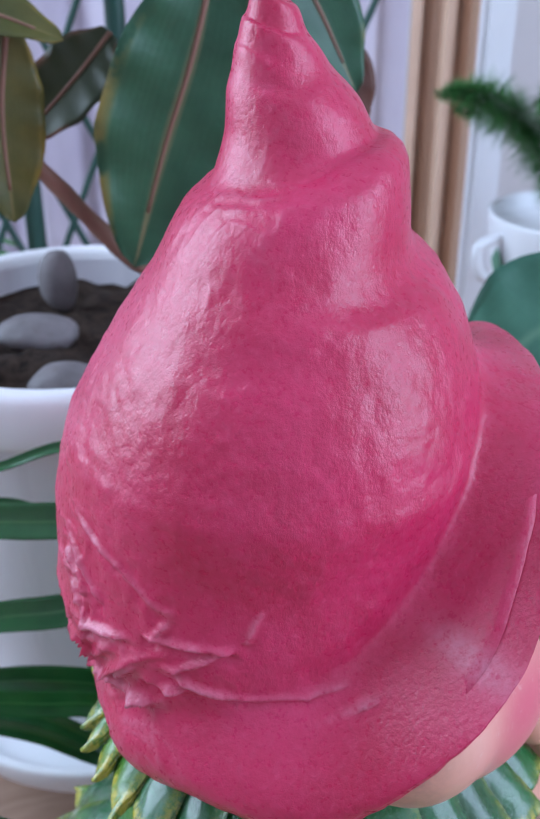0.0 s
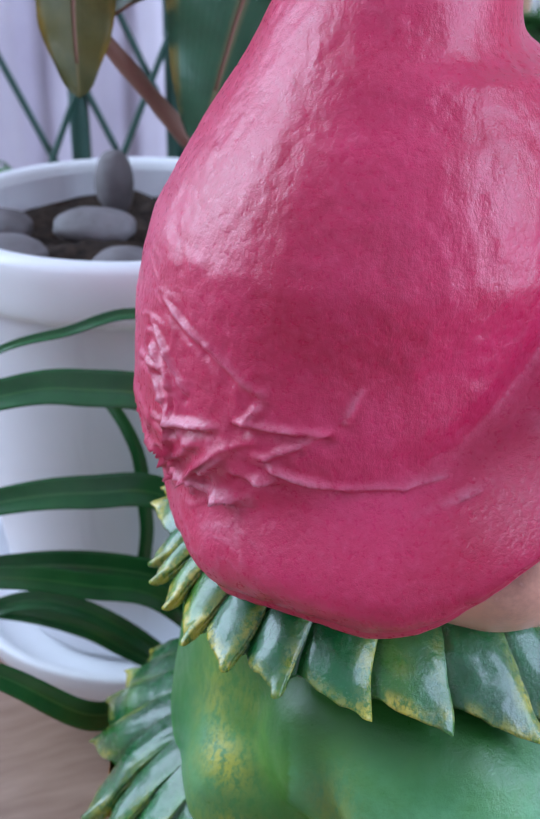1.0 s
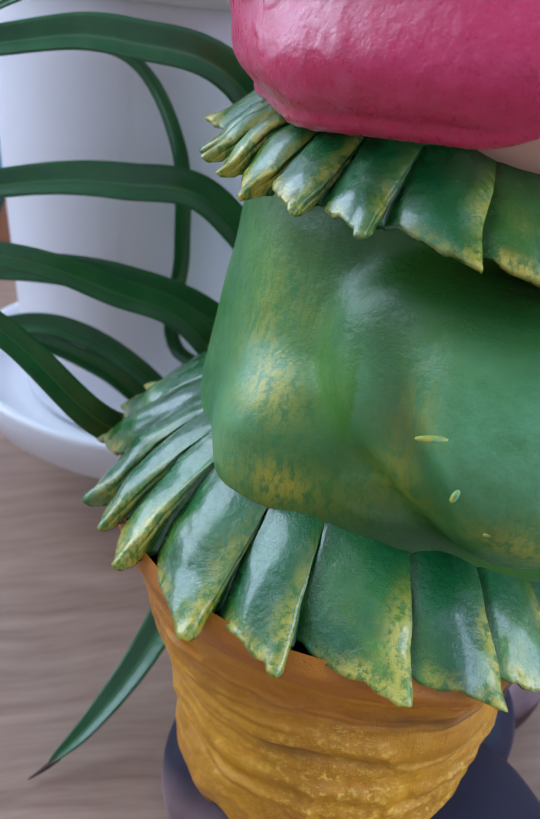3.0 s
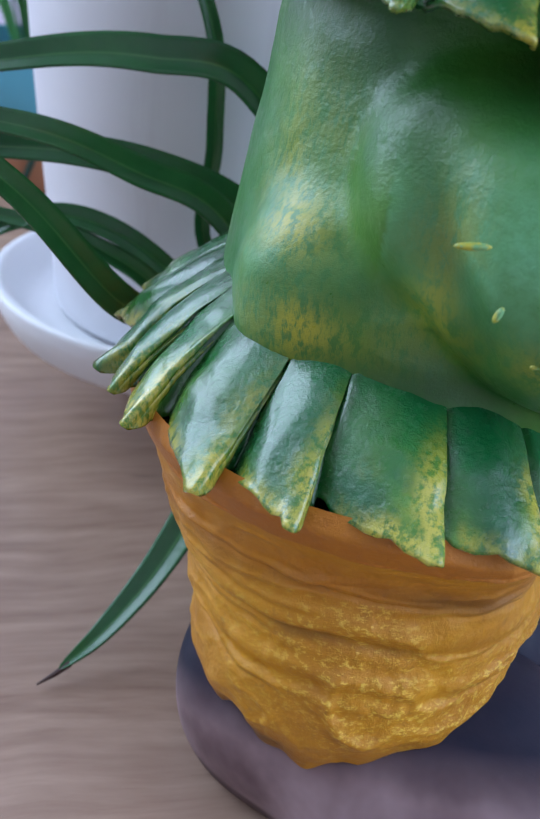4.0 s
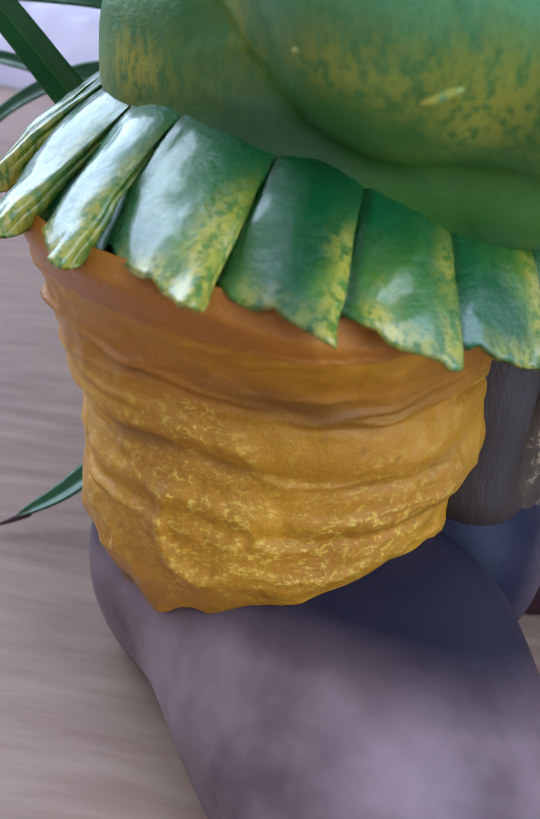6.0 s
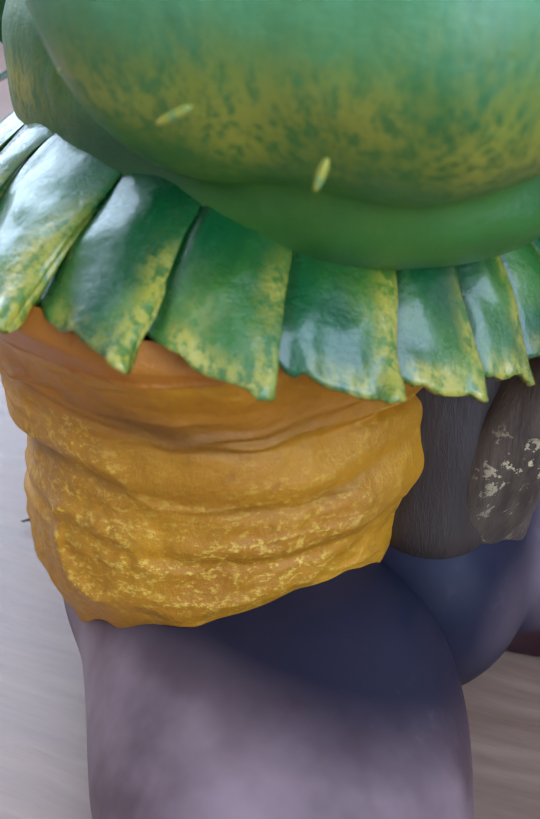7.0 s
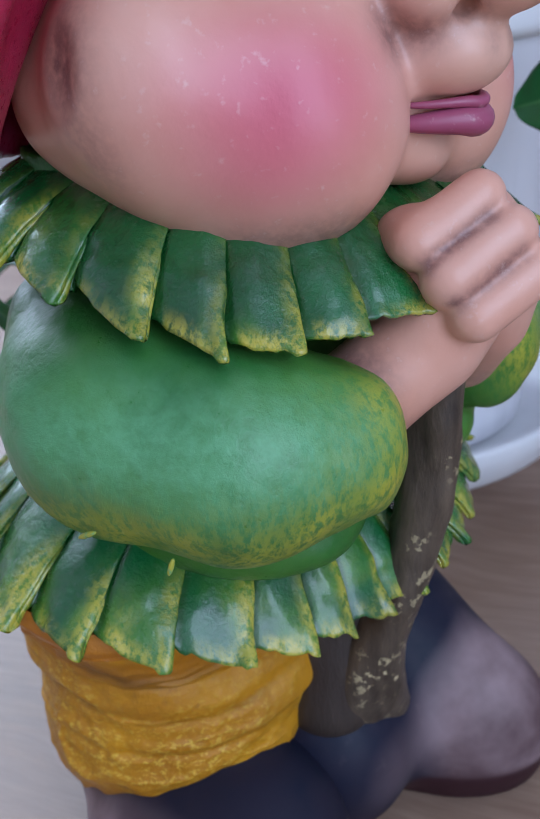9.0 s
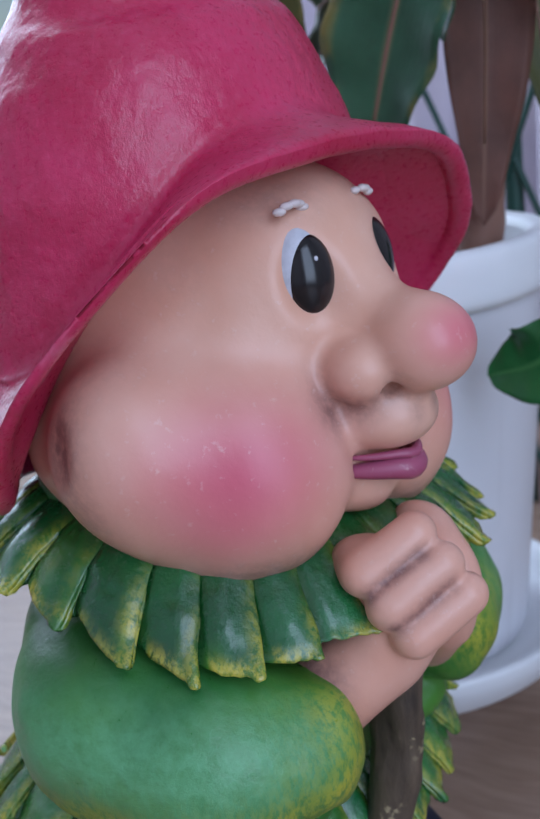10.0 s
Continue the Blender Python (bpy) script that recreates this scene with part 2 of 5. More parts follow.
TERRACOTTA = make_plastic("terracotta", (0.36, 0.15, 0.075), 0.2, 0.7)
FRAME_WHITE = make_plastic("white_frame_lacquer", (0.80, 0.80, 0.82), 0.0, 0.35)
TRELLIS = make_plastic("green_wire", (0.012, 0.06, 0.045), 0.0, 0.4)
STRAP_LEAF = make_leaf("strap_leaf", (0.014, 0.10, 0.03), (0.03, 0.155, 0.045), (0.07, 0.22, 0.07), 0.24)
STRAP_TIP = make_flat_paint("dry_leaf_tip", (0.07, 0.035, 0.03), 0.7)
BIG_LEAF = make_leaf("fig_leaf", (0.012, 0.065, 0.030), (0.032, 0.12, 0.06), (0.22, 0.20, 0.10), 0.42, patch=(0.28, 0.22, 0.05))
OLIVE_LEAF = make_leaf("olive_leaf", (0.045, 0.055, 0.010), (0.11, 0.10, 0.02), (0.16, 0.13, 0.04), 0.5, patch=(0.30, 0.20, 0.03))
DARK_LEAF = make_leaf("shaded_leaf", (0.018, 0.032, 0.010), (0.04, 0.05, 0.018), (0.10, 0.06, 0.03), 0.45, patch=(0.28, 0.08, 0.05))
BROWN_LEAF = make_leaf("withered_leaf", (0.075, 0.03, 0.02), (0.15, 0.06, 0.04), (0.20, 0.10, 0.06), 0.6)
HEART_LEAF = make_leaf("heart_leaf", (0.03, 0.13, 0.085), (0.06, 0.20, 0.13), (0.12, 0.28, 0.18), 0.4)
STEM = make_plastic("brown_stem", (0.24, 0.12, 0.085), 0.5, 0.6)
FERN = make_leaf("fern_green", (0.035, 0.16, 0.04), (0.08, 0.27, 0.07), (0.08, 0.24, 0.06), 0.5)
LAVENDER = make_cloth("lavender_sheer", (0.58, 0.52, 0.62), (0.72, 0.66, 0.74))
TAN = make_cloth("tan_curtain", (0.60, 0.40, 0.28), (0.70, 0.50, 0.38))
WALL = make_wall_paint("wall_paint", (0.74, 0.71, 0.71))
CEILING = make_wall_paint("ceiling_paint", (0.82, 0.82, 0.82))
SOIL, STONE = make_soil(), make_stone()


# ---- mesh helpers ----
def smooth_mesh(name, verts, faces, mats, index=None, paint=None, uv=None, smooth=True):
    me = bpy.data.meshes.new(name)
    me.from_pydata([tuple(map(float, v)) for v in verts], [], [tuple(map(int, f)) for f in faces])
    for m in mats:
        me.materials.append(m)
    if index is not None:
        me.polygons.foreach_set("material_index", np.asarray(index, dtype=np.int32))
    me.polygons.foreach_set("use_smooth", np.full(len(me.polygons), smooth, dtype=bool))
    if paint is not None:
        at = me.color_attributes.new("paint", "FLOAT_COLOR", "POINT")
        at.data.foreach_set("color", np.asarray(paint, dtype=np.float32).ravel())
    if uv is not None:
        lay = me.uv_layers.new(name="UVMap")
        loops = np.empty(len(me.loops), dtype=np.int32)
        me.loops.foreach_get("vertex_index", loops)
        lay.data.foreach_set("uv", np.asarray(uv, dtype=np.float32)[loops].ravel())
    me.update()
    return me


def part(name, me, parent=None, label=""):
    ob = new(name, me)
    if parent is not None:
        ob.parent = parent
        ob.matrix_parent_inverse = parent.matrix_basis.inverted()
    if label:
        ob["label"] = label
    return ob


def thing(name, place=(0, 0, 0)):
    ob = new(name)
    ob.empty_display_size = 0.02
    ob.location = place
    return ob


def grid_faces(nu, nv, wrap=True):
    """Quads of a sheet of nv rings with nu points each."""
    f = []
    for j in range(nv - 1):
        for i in range(nu if wrap else nu - 1):
            k = (i + 1) % nu
            f.append((j * nu + i, j * nu + k, (j + 1) * nu + k, (j + 1) * nu + i))
    return np.array(f)


def box_mesh(name, lo, hi, m, bevel=0.0):
    bm = bmesh.new()
    bmesh.ops.create_cube(bm, size=1)
    for v in bm.verts:
        v.co = [lo[i] + (v.co[i] + 0.5) * (hi[i] - lo[i]) for i in range(3)]
    if bevel:
        bmesh.ops.bevel(bm, geom=list(bm.edges), offset=bevel, segments=2, affect="EDGES")
    me = bpy.data.meshes.new(name)
    bm.to_mesh(me)
    bm.free()
    me.materials.append(m)
    return me


def lathe_mesh(name, profile, m, place, nu=72, wobble=0.0, cap=True):
    """A turned body: profile of (radius, z), from the inside's middle over the rim to the base."""
    a = np.linspace(0, 2 * math.pi, nu, endpoint=False)
    vs = []
    for r, z in profile:
        w = r * (1 + wobble * np.sin(3 * a + 1))
        vs.append(np.stack([place[0] + w * np.cos(a), place[1] + w * np.sin(a), np.full(nu, place[2] + z)], 1))
    return smooth_mesh(name, np.concatenate(vs), grid_faces(nu, len(profile)), [m])


def soft_profile(points, n=8):
    """Rounds a profile's corners by cutting them twice."""
    p = [np.array(q, float) for q in points]
    for _ in range(2):
        q = [p[0]]
        for a, b in zip(p[:-1], p[1:]):
            q += [a * 0.8 + b * 0.2, a * 0.2 + b * 0.8]
        p = q + [p[-1]]
    return [tuple(v) for v in p]


def bend(points, n):
    """A smooth line through points, n places."""
    p = np.array(points, float)
    p = np.concatenate([[2 * p[0] - p[1]], p, [2 * p[-1] - p[-2]]])
    t = np.linspace(0, len(points) - 1 - 1e-6, n)
    i = t.astype(int)
    u = (t - i)[:, None]
    a, b, c, d = p[i], p[i + 1], p[i + 2], p[i + 3]
    return 0.5 * (2 * b + (c - a) * u + (2 * a - 5 * b + 4 * c - d) * u ** 2 + (3 * b - a - 3 * c + d) * u ** 3)


def tube_mesh(name, points, radii, m, nu=12, n=24, rough=0.0):
    line = bend(points, n)
    r = np.interp(np.linspace(0, 1, n), np.linspace(0, 1, len(radii)), radii)
    tan = np.gradient(line, axis=0)
    tan /= np.linalg.norm(tan, axis=1)[:, None]
    ref = np.array([0.31, 0.95, 0.05])
    sx = np.cross(tan, ref)
    sx /= np.linalg.norm(sx, axis=1)[:, None]
    sy = np.cross(tan, sx)
    a = np.linspace(0, 2 * math.pi, nu, endpoint=False)
    vs = []
    for i in range(n):
        rr = r[i] * (1 + rough * np.sin(2 * a + i * 0.9) + rough * 0.6 * np.sin(5 * a - i * 1.7))
        vs.append(line[i] + np.outer(rr * np.cos(a), sx[i]) + np.outer(rr * np.sin(a), sy[i]))
    v = np.concatenate(vs + [line[:1], line[-1:]])
    f = [tuple(q) for q in grid_faces(nu, n)]
    f += [((i + 1) % nu, i, nu * n) for i in range(nu)]
    f += [((n - 1) * nu + i, (n - 1) * nu + (i + 1) % nu, nu * n + 1) for i in range(nu)]
    return smooth_mesh(name, v, f, [m])


def leaf_mesh(name, points, width, m, face=(0, -1, 0.3), keel=0.25, curl=0.0, tip=0.12, base=0.5, wave=0.0, n=26, nu=9, thick=0.0007, droop=0.0):
    """A blade along points: width at its widest, a keel along the middle, two skins."""
    line = bend(points, n)
    t = np.linspace(0, 1, n)
    prof = np.minimum(1.0, base + (1 - base) * np.sin(np.clip(t / 0.45, 0, 1) * math.pi / 2))
    prof = prof * np.clip((1 - t) / max(tip, 1e-3), 0, 1) ** 0.6
    tan = np.gradient(line, axis=0)
    tan /= np.linalg.norm(tan, axis=1)[:, None] + 1e-9
    side = np.cross(tan, np.array(face, float))
    side /= np.linalg.norm(side, axis=1)[:, None] + 1e-9
    nor = np.cross(side, tan)
    u = np.linspace(-1, 1, nu)
    vs, uv = [], []
    for skin in (1, -1):
        for i in range(n):
            h = width / 2 * prof[i]
            lift = keel * h * np.abs(u) + curl * h * u * u + wave * width * np.sin(i * 0.9 + u * 2.0) * np.abs(u) ** 1.5
            vs.append(line[i] + np.outer(u * h, side[i]) + np.outer(lift + skin * thick / 2, nor[i]))
            uv.append(np.stack([u, np.full(nu, t[i])], 1))
    f1 = grid_faces(nu, n, False)
    f2 = f1[:, ::-1] + nu * n
    rim = []
    for i in range(n - 1):
        for k in (0, nu - 1):
            a, b = i * nu + k, (i + 1) * nu + k
            q = (a, b, b + nu * n, a + nu * n)
            rim.append(q if k == 0 else q[::-1])
    return smooth_mesh(name, np.concatenate(vs), np.concatenate([f1, f2, np.array(rim)]), [m], uv=np.concatenate(uv))


def value_noise(p, scale, seed=0):
    """Smooth noise in -1 to 1 at the places p."""
    q = np.asarray(p) * scale + 37.13 * (seed + 1)
    i = np.floor(q).astype(np.int64)
    f = q - i
    f = f * f * (3 - 2 * f)
    out = 0
    for dx in (0, 1):
        for dy in (0, 1):
            for dz in (0, 1):
                h = (i[..., 0] + dx) * 374761393 + (i[..., 1] + dy) * 668265263 + (i[..., 2] + dz) * 2147483647 + seed * 1013
                h = (h ^ (h >> 13)) * 1274126177
                h = ((h ^ (h >> 16)) & 0xFFFF) / 32767.5 - 1
                w = (f[..., 0] if dx else 1 - f[..., 0]) * (f[..., 1] if dy else 1 - f[..., 1]) * (f[..., 2] if dz else 1 - f[..., 2])
                out = out + h * w
    return out


# ---- solids from distance fields ----
def ball(p, c, r, axis=None):
    """Distance to an ellipsoid; axis: the way its first radius points."""
    d = p - np.array(c)
    if axis is not None:
        a = np.array(axis, float)
        a /= np.linalg.norm(a)
        b = np.cross((0, 0, 1), a)
        b /= np.linalg.norm(b)
        d = d @ np.stack([a, b, np.cross(a, b)], 1)
    r = np.array(r if np.ndim(r) else (r, r, r), float)
    k0 = np.linalg.norm(d / r, axis=-1)
    k1 = np.linalg.norm(d / r ** 2, axis=-1) + 1e-9
    return k0 * (k0 - 1) / k1


def rod(p, a, b, ra, rb):
    a, b = np.array(a), np.array(b)
    v = b - a
    t = np.clip(((p - a) @ v) / (v @ v), 0, 1)
    return np.linalg.norm(p - a - t[..., None] * v, axis=-1) - (ra + (rb - ra) * t)


def union(a, b, k):
    h = np.clip(0.5 + 0.5 * (b - a) / k, 0, 1)
    return b + (a - b) * h - k * h * (1 - h)


def carve(a, b, k):
    return -union(-a, b, k)


def skin_of(field, lo, hi, h):
    """The surface where field is zero, as smooth quads."""
    lo, hi = np.array(lo, float), np.array(hi, float)
    n = np.ceil((hi - lo) / h).astype(int) + 1
    g = np.stack(np.meshgrid(*[lo[i] + h * np.arange(n[i]) for i in range(3)], indexing="ij"), -1)
    d = field(g).astype(np.float32)
    s = d < 0
    cells = n - 1
    total = np.zeros((*cells, 3), np.float32)
    count = np.zeros(cells, np.float32)
    off = [(i, j, k) for i in (0, 1) for j in (0, 1) for k in (0, 1)]

    def corner(a, o):
        return a[o[0]:o[0] + cells[0], o[1]:o[1] + cells[1], o[2]:o[2] + cells[2]]
    for o in off:
        for ax in range(3):
            if o[ax]:
                continue
            e = list(o)
            e[ax] = 1
            da, db = corner(d, o), corner(d, e)
            x = (da < 0) != (db < 0)
            t = np.where(x, da / np.where(x, da - db, 1), 0)
            for i in range(3):
                total[..., i] += np.where(x, o[i] + (t if i == ax else 0), 0)
            count += x
    live = count > 0
    ids = np.full(cells, -1, np.int64)
    ids[live] = np.arange(live.sum())
    idx = np.argwhere(live)
    verts = lo + h * (idx + total[live] / count[live][:, None])
    faces = []
    for ax in range(3):
        b, c = (ax + 1) % 3, (ax + 2) % 3
        sl0 = [slice(1, -1)] * 3
        sl0[ax] = slice(0, -1)
        sl1 = list(sl0)
        sl1[ax] = slice(1, None)
        a0, a1 = s[tuple(sl0)], s[tuple(sl1)]
        where = np.argwhere(a0 != a1)
        flip = a0[a0 != a1]
        base = where.copy()
        for i in range(3):
            if i != ax:
                base[:, i] += 1
        q = []
        for db, dc in ((0, 0), (-1, 0), (-1, -1), (0, -1)):
            w = base.copy()
            w[:, b] += db
            w[:, c] += dc
            q.append(ids[w[:, 0], w[:, 1], w[:, 2]])
        q = np.stack(q, 1)
        q[~flip] = q[~flip][:, ::-1]
        faces.append(q[(q >= 0).all(1)])
    return verts, np.concatenate(faces)


# ---- the room ----
def structure(name, me, label, category=""):
    ob = new(name, me)
    return tagged(ob, label, category, kind="structure")


structure("floor", box_mesh("floor", (-1.4, -1.5, -0.03), (1.7, 1.5, 0.0), FLOOR), "warm brown wood-grain laminate floor with satin sheen", "floor")


def wall_with_opening(name, lo, hi, axis, span, rise, label):
    """A thick wall; span: the opening along the wall, rise: its height."""
    bm = bmesh.new()
    other = 1 - axis
    a0, a1, b0, b1 = lo[other], hi[other], span[0], span[1]
    blocks = [(a0, b0, lo[2], hi[2]), (b1, a1, lo[2], hi[2]), (b0, b1, lo[2], rise[0]), (b0, b1, rise[1], hi[2])]
    for p, q, z0, z1 in blocks:
        if q - p < 1e-4 or z1 - z0 < 1e-4:
            continue
        r = bmesh.ops.create_cube(bm, size=1)
        for v in r["verts"]:
            c = [0, 0, 0]
            c[axis] = lo[axis] + (v.co[axis] + 0.5) * (hi[axis] - lo[axis])
            c[other] = p + (v.co[other] + 0.5) * (q - p)
            c[2] = z0 + (v.co[2] + 0.5) * (z1 - z0)
            v.co = c
    me = bpy.data.meshes.new(name)
    bm.to_mesh(me)
    bm.free()
    me.materials.append(WALL)
    return structure(name, me, label, "wall")


wall_with_opening("wall_left", (-1.4, -1.5, 0), (-1.28, 1.5, 2.4), 0, (0.2, 1.5), (0.4, 1.85), "pale plastered wall with a window opening")
# the right wall's opening is unseen, added to hold the fill lamp
wall_with_opening("wall_right", (1.58, -1.5, 0), (1.7, 1.5, 2.4), 0, (-0.9, 0.2), (0.0, 2.05), "unseen pale plastered wall, its opening added for the fill light")
structure("wall_front", box_mesh("wall_front", (-1.28, -1.5, 0), (1.58, -1.38, 2.4), WALL), "plain pale plastered wall", "wall")
structure("wall_back", box_mesh("wall_back", (-1.28, 1.38, 0), (1.58, 1.5, 2.4), WALL), "plain pale plastered wall behind curtains", "wall")
structure("ceiling", box_mesh("ceiling", (-1.4, -1.5, 2.4), (1.7, 1.5, 2.5), CEILING), "plain white ceiling", "ceiling")


def curtain(name, x0, x1, y, z0, z1, m, folds, depth, label, seed):
    n, k = 160, 14
    rng = random.Random(seed)
    ph = [rng.uniform(0, 6) for _ in range(4)]
    vs = []
    for skin in (0, 0.002):
        for j in range(k):
            v = j / (k - 1)
            for i in range(n):
                u = i / (n - 1)
                x = x0 + (x1 - x0) * u
                w = math.sin(u * folds * 6.283 + ph[0] + 0.5 * math.sin(v * 3 + ph[1])) * depth * (0.6 + 0.4 * v)
                w += math.sin(u * folds * 2.7 * 6.283 + ph[2]) * depth * 0.3
                vs.append((x, y + w + skin, z1 + (z0 - z1) * v))
    f1 = grid_faces(n, k, False)
    me = smooth_mesh(name, vs, np.concatenate([f1, f1[:, ::-1] + n * k]), [m])
    return tagged(new(name, me), label, "curtain")


curtain("curtain", -1.2, 0.185, 1.16, 0.004, 2.2, LAVENDER, 15, 0.02, "pale lavender sheer curtain hanging to the floor in folds", 3)
curtain("curtain", 0.165, 0.245, 1.05, 0.004, 2.2, TAN, 2.5, 0.014, "tan fabric curtain hanging in soft folds", 5)

# ---- the gnome figure, one mesh ----
GV, GF, GM, GP = [], [], [], []
GMATS = [HAT, SKIN, JACKET, RUFFLE, TROUSERS, BOOT, STICK, EYE_BLACK, EYE_WHITE, BROW]


def add_piece(v, f, m, paint=None):
    base = sum(len(q) for q in GV)
    v = np.asarray(v, float)
    GV.append(v)
    GF.extend(tuple(int(i) + base for i in q) for q in f)
    GM.extend([GMATS.index(m)] * len(f))
    p = np.zeros((len(v), 4), np.float32)
    p[:, 3] = 1
    if paint is not None:
        for i, c in enumerate(paint):
            p[:, i] = np.clip(c, 0, 1)
    GP.append(p)


def bell(v, c, r):
    d = (np.asarray(v) - np.array(c)) / np.array(r if np.ndim(r) else (r, r, r))
    return np.exp(-(d * d).sum(-1))


MID = 0.283   # the figure's middle plane: it faces +x

# hat: rows of height, back edge, front edge, middle, half width
HAT_ROWS = np.array([
    (0.474, 0.002, 0.006, 0.283, 0.002), (0.470, -0.001, 0.010, 0.283, 0.006), (0.462, -0.004, 0.014, 0.283, 0.010),
    (0.450, -0.007, 0.024, 0.283, 0.017), (0.438, -0.0075, 0.034, 0.283, 0.023), (0.428, -0.012, 0.0385, 0.280, 0.033),
    (0.416, -0.020, 0.042, 0.279, 0.041), (0.406, -0.027, 0.050, 0.278, 0.050), (0.393, -0.036, 0.057, 0.278, 0.058),
    (0.377, -0.046, 0.0625, 0.279, 0.066), (0.360, -0.055, 0.067, 0.280, 0.072), (0.340, -0.060, 0.070, 0.282, 0.0735),
    (0.311, -0.062, 0.071, 0.282, 0.0785), (0.292, -0.057, 0.066, 0.283, 0.078), (0.268, -0.043, 0.060, 0.283, 0.073)])


def round_table(angles, values, a):
    """A smooth closed curve of values over angles (degrees, mirrored about the middle plane)."""
    an = np.array(list(angles) + [360 - q for q in angles[-2:0:-1]], float)
    va = np.array(list(values) + list(values[-2:0:-1]), float)
    an = np.concatenate([an - 360, an, an + 360])
    va = np.concatenate([va, va, va])
    fine = np.arange(-360, 720, 2.0)
    y = np.interp(fine, an, va)
    ker = np.hanning(15)
    y = np.convolve(y, ker / ker.sum(), "same")
    return np.interp(np.degrees(a), fine, y)


def build_hat():
    nu = 460
    a = np.linspace(0, 2 * math.pi, nu, endpoint=False)   # 0: back, 90: near side, 180: front
    ca, sa = -np.cos(a), -np.sin(a)
    rows = HAT_ROWS.copy()
    k = 1.05
    rows[:, 0] = 0.498 - (0.498 - rows[:, 0]) * k
    rows[:, 1:3] = -0.004 + (rows[:, 1:3] + 0.004) * k
    zt = np.linspace(rows[0, 0], rows[-1, 0], 240)
    cols = [np.interp(-zt, -rows[:, 0], rows[:, i]) for i in range(1, 5)]
    ker = np.hanning(11)
    ker /= ker.sum()
    cols = [np.convolve(np.pad(c, 5, "edge"), ker, "valid") for c in cols]
    angs = (0, 45, 90, 104, 120, 135, 155, 180)
    band_z = round_table(angs, (0.277, 0.288, 0.303, 0.309, 0.324, 0.342, 0.364, 0.372), a)
    edge_x = round_table(angs, (-0.050, -0.038, 0.006, 0.020, 0.042, 0.064, 0.084, 0.089), a)
    edge_y = MID + np.where(sa < 0, -1, 1) * np.abs(round_table(angs, (0.0, 0.062, 0.090, 0.095, 0.103, 0.096, 0.058, 0.0), a))
    edge_z = round_table(angs, (0.258, 0.262, 0.267, 0.275, 0.302, 0.324, 0.357, 0.362), a)
    rings = []
    top = rows[0, 0]
    nb = 260
    for j in range(nb):
        w = (j / (nb - 1)) ** 0.85
        z = top + (band_z - top) * w
        xl, xr, yc, ry = [np.interp(-z, -zt, c) for c in cols]
        cx, rx = (xl + xr) / 2, (xr - xl) / 2
        pinch = 1 - 0.020 * np.clip((w - 0.93) / 0.07, 0, 1)
        rings.append(np.stack([cx + rx * ca * pinch, yc + ry * sa * pinch, z], 1))
    band = rings[-1]
    edge = np.stack([edge_x, edge_y, edge_z], 1)
    out = np.stack([ca, sa, 0 * a], 1)
    for j in range(1, 41):      # the brim's outer face, swelling into a roll near its edge
        t = j / 40
        rings.append(band * (1 - t) + edge * t + out * (round_table((0, 45, 90, 120, 150, 180), (0.0030, 0.0055, 0.0095, 0.0080, 0.0050, 0.0050), a)[:, None] * math.sin(math.pi * t ** 1.4) ** 0.9))
    # the crown runs into the brim in one soft hollow
    stack = np.stack(rings)
    def softened(width, reach):
        ker = np.hanning(width)
        ker /= ker.sum()
        padded = np.pad(stack, ((width // 2, width // 2), (0, 0), (0, 0)), "edge")
        blur = sum(k * padded[i:i + len(stack)] for i, k in enumerate(ker))
        return (blur - stack) * np.clip(1.5 - np.abs(np.arange(len(rings)) - nb) / reach, 0, 1)[:, None, None]
    ahead = np.clip((90 - np.abs(np.degrees(a) - 180) - 5) / 45, 0, 1)[None, :, None]
    rings = list(stack + softened(23, 12) * (1 - ahead) + softened(47, 20) * ahead)
    for j in range(1, 10):      # its rolled edge
        t = math.pi * j / 9
        rings.append(edge - out * (0.0045 * (1 - math.cos(t)))
                     + np.array([0, 0, -1]) * 0.0045 * math.sin(t))
    inner = band * 0.72 + np.array([0.012, MID, 0.34]) * 0.28
    last = rings[-1]
    for j in range(1, 12):
        t = j / 11
        rings.append(last * (1 - t) + inner * t)
    v = np.concatenate(rings)
    nr = len(rings)
    cen = np.array([0.005, MID, 0.33])
    d = v - cen
    nrm = d / (np.linalg.norm(d, axis=1)[:, None] + 1e-9)
    # lumps, wrinkles of the crumpled back and the twist under the tip
    disp = 0.0007 * value_noise(v, 32, 1) + 0.0003 * value_noise(v, 130, 2)
    crumple = bell(v, (-0.045, 0.225, 0.288), (0.03, 0.034, 0.024)) + 0.8 * bell(v, (-0.01, 0.245, 0.435), (0.02, 0.03, 0.025)) + 0.5 * bell(v, (-0.06, 0.25, 0.33), (0.012, 0.03, 0.04))
    ridged = 1 - np.abs(value_noise(v * np.array([1, 1, 1.7]) + 0.010 * value_noise(v, 60, 9)[:, None], 105, 4)) * 2.4
    body = np.arange(len(v)) // nu < nb
    soft = np.where(body, np.clip((0.275 - v[:, 1]) / 0.03, 0, 1), 0.25 * np.clip((0.25 - v[:, 1]) / 0.02, 0, 1))
    disp += crumple * 0.0015 * np.clip(ridged, 0, 1) ** 2 * soft
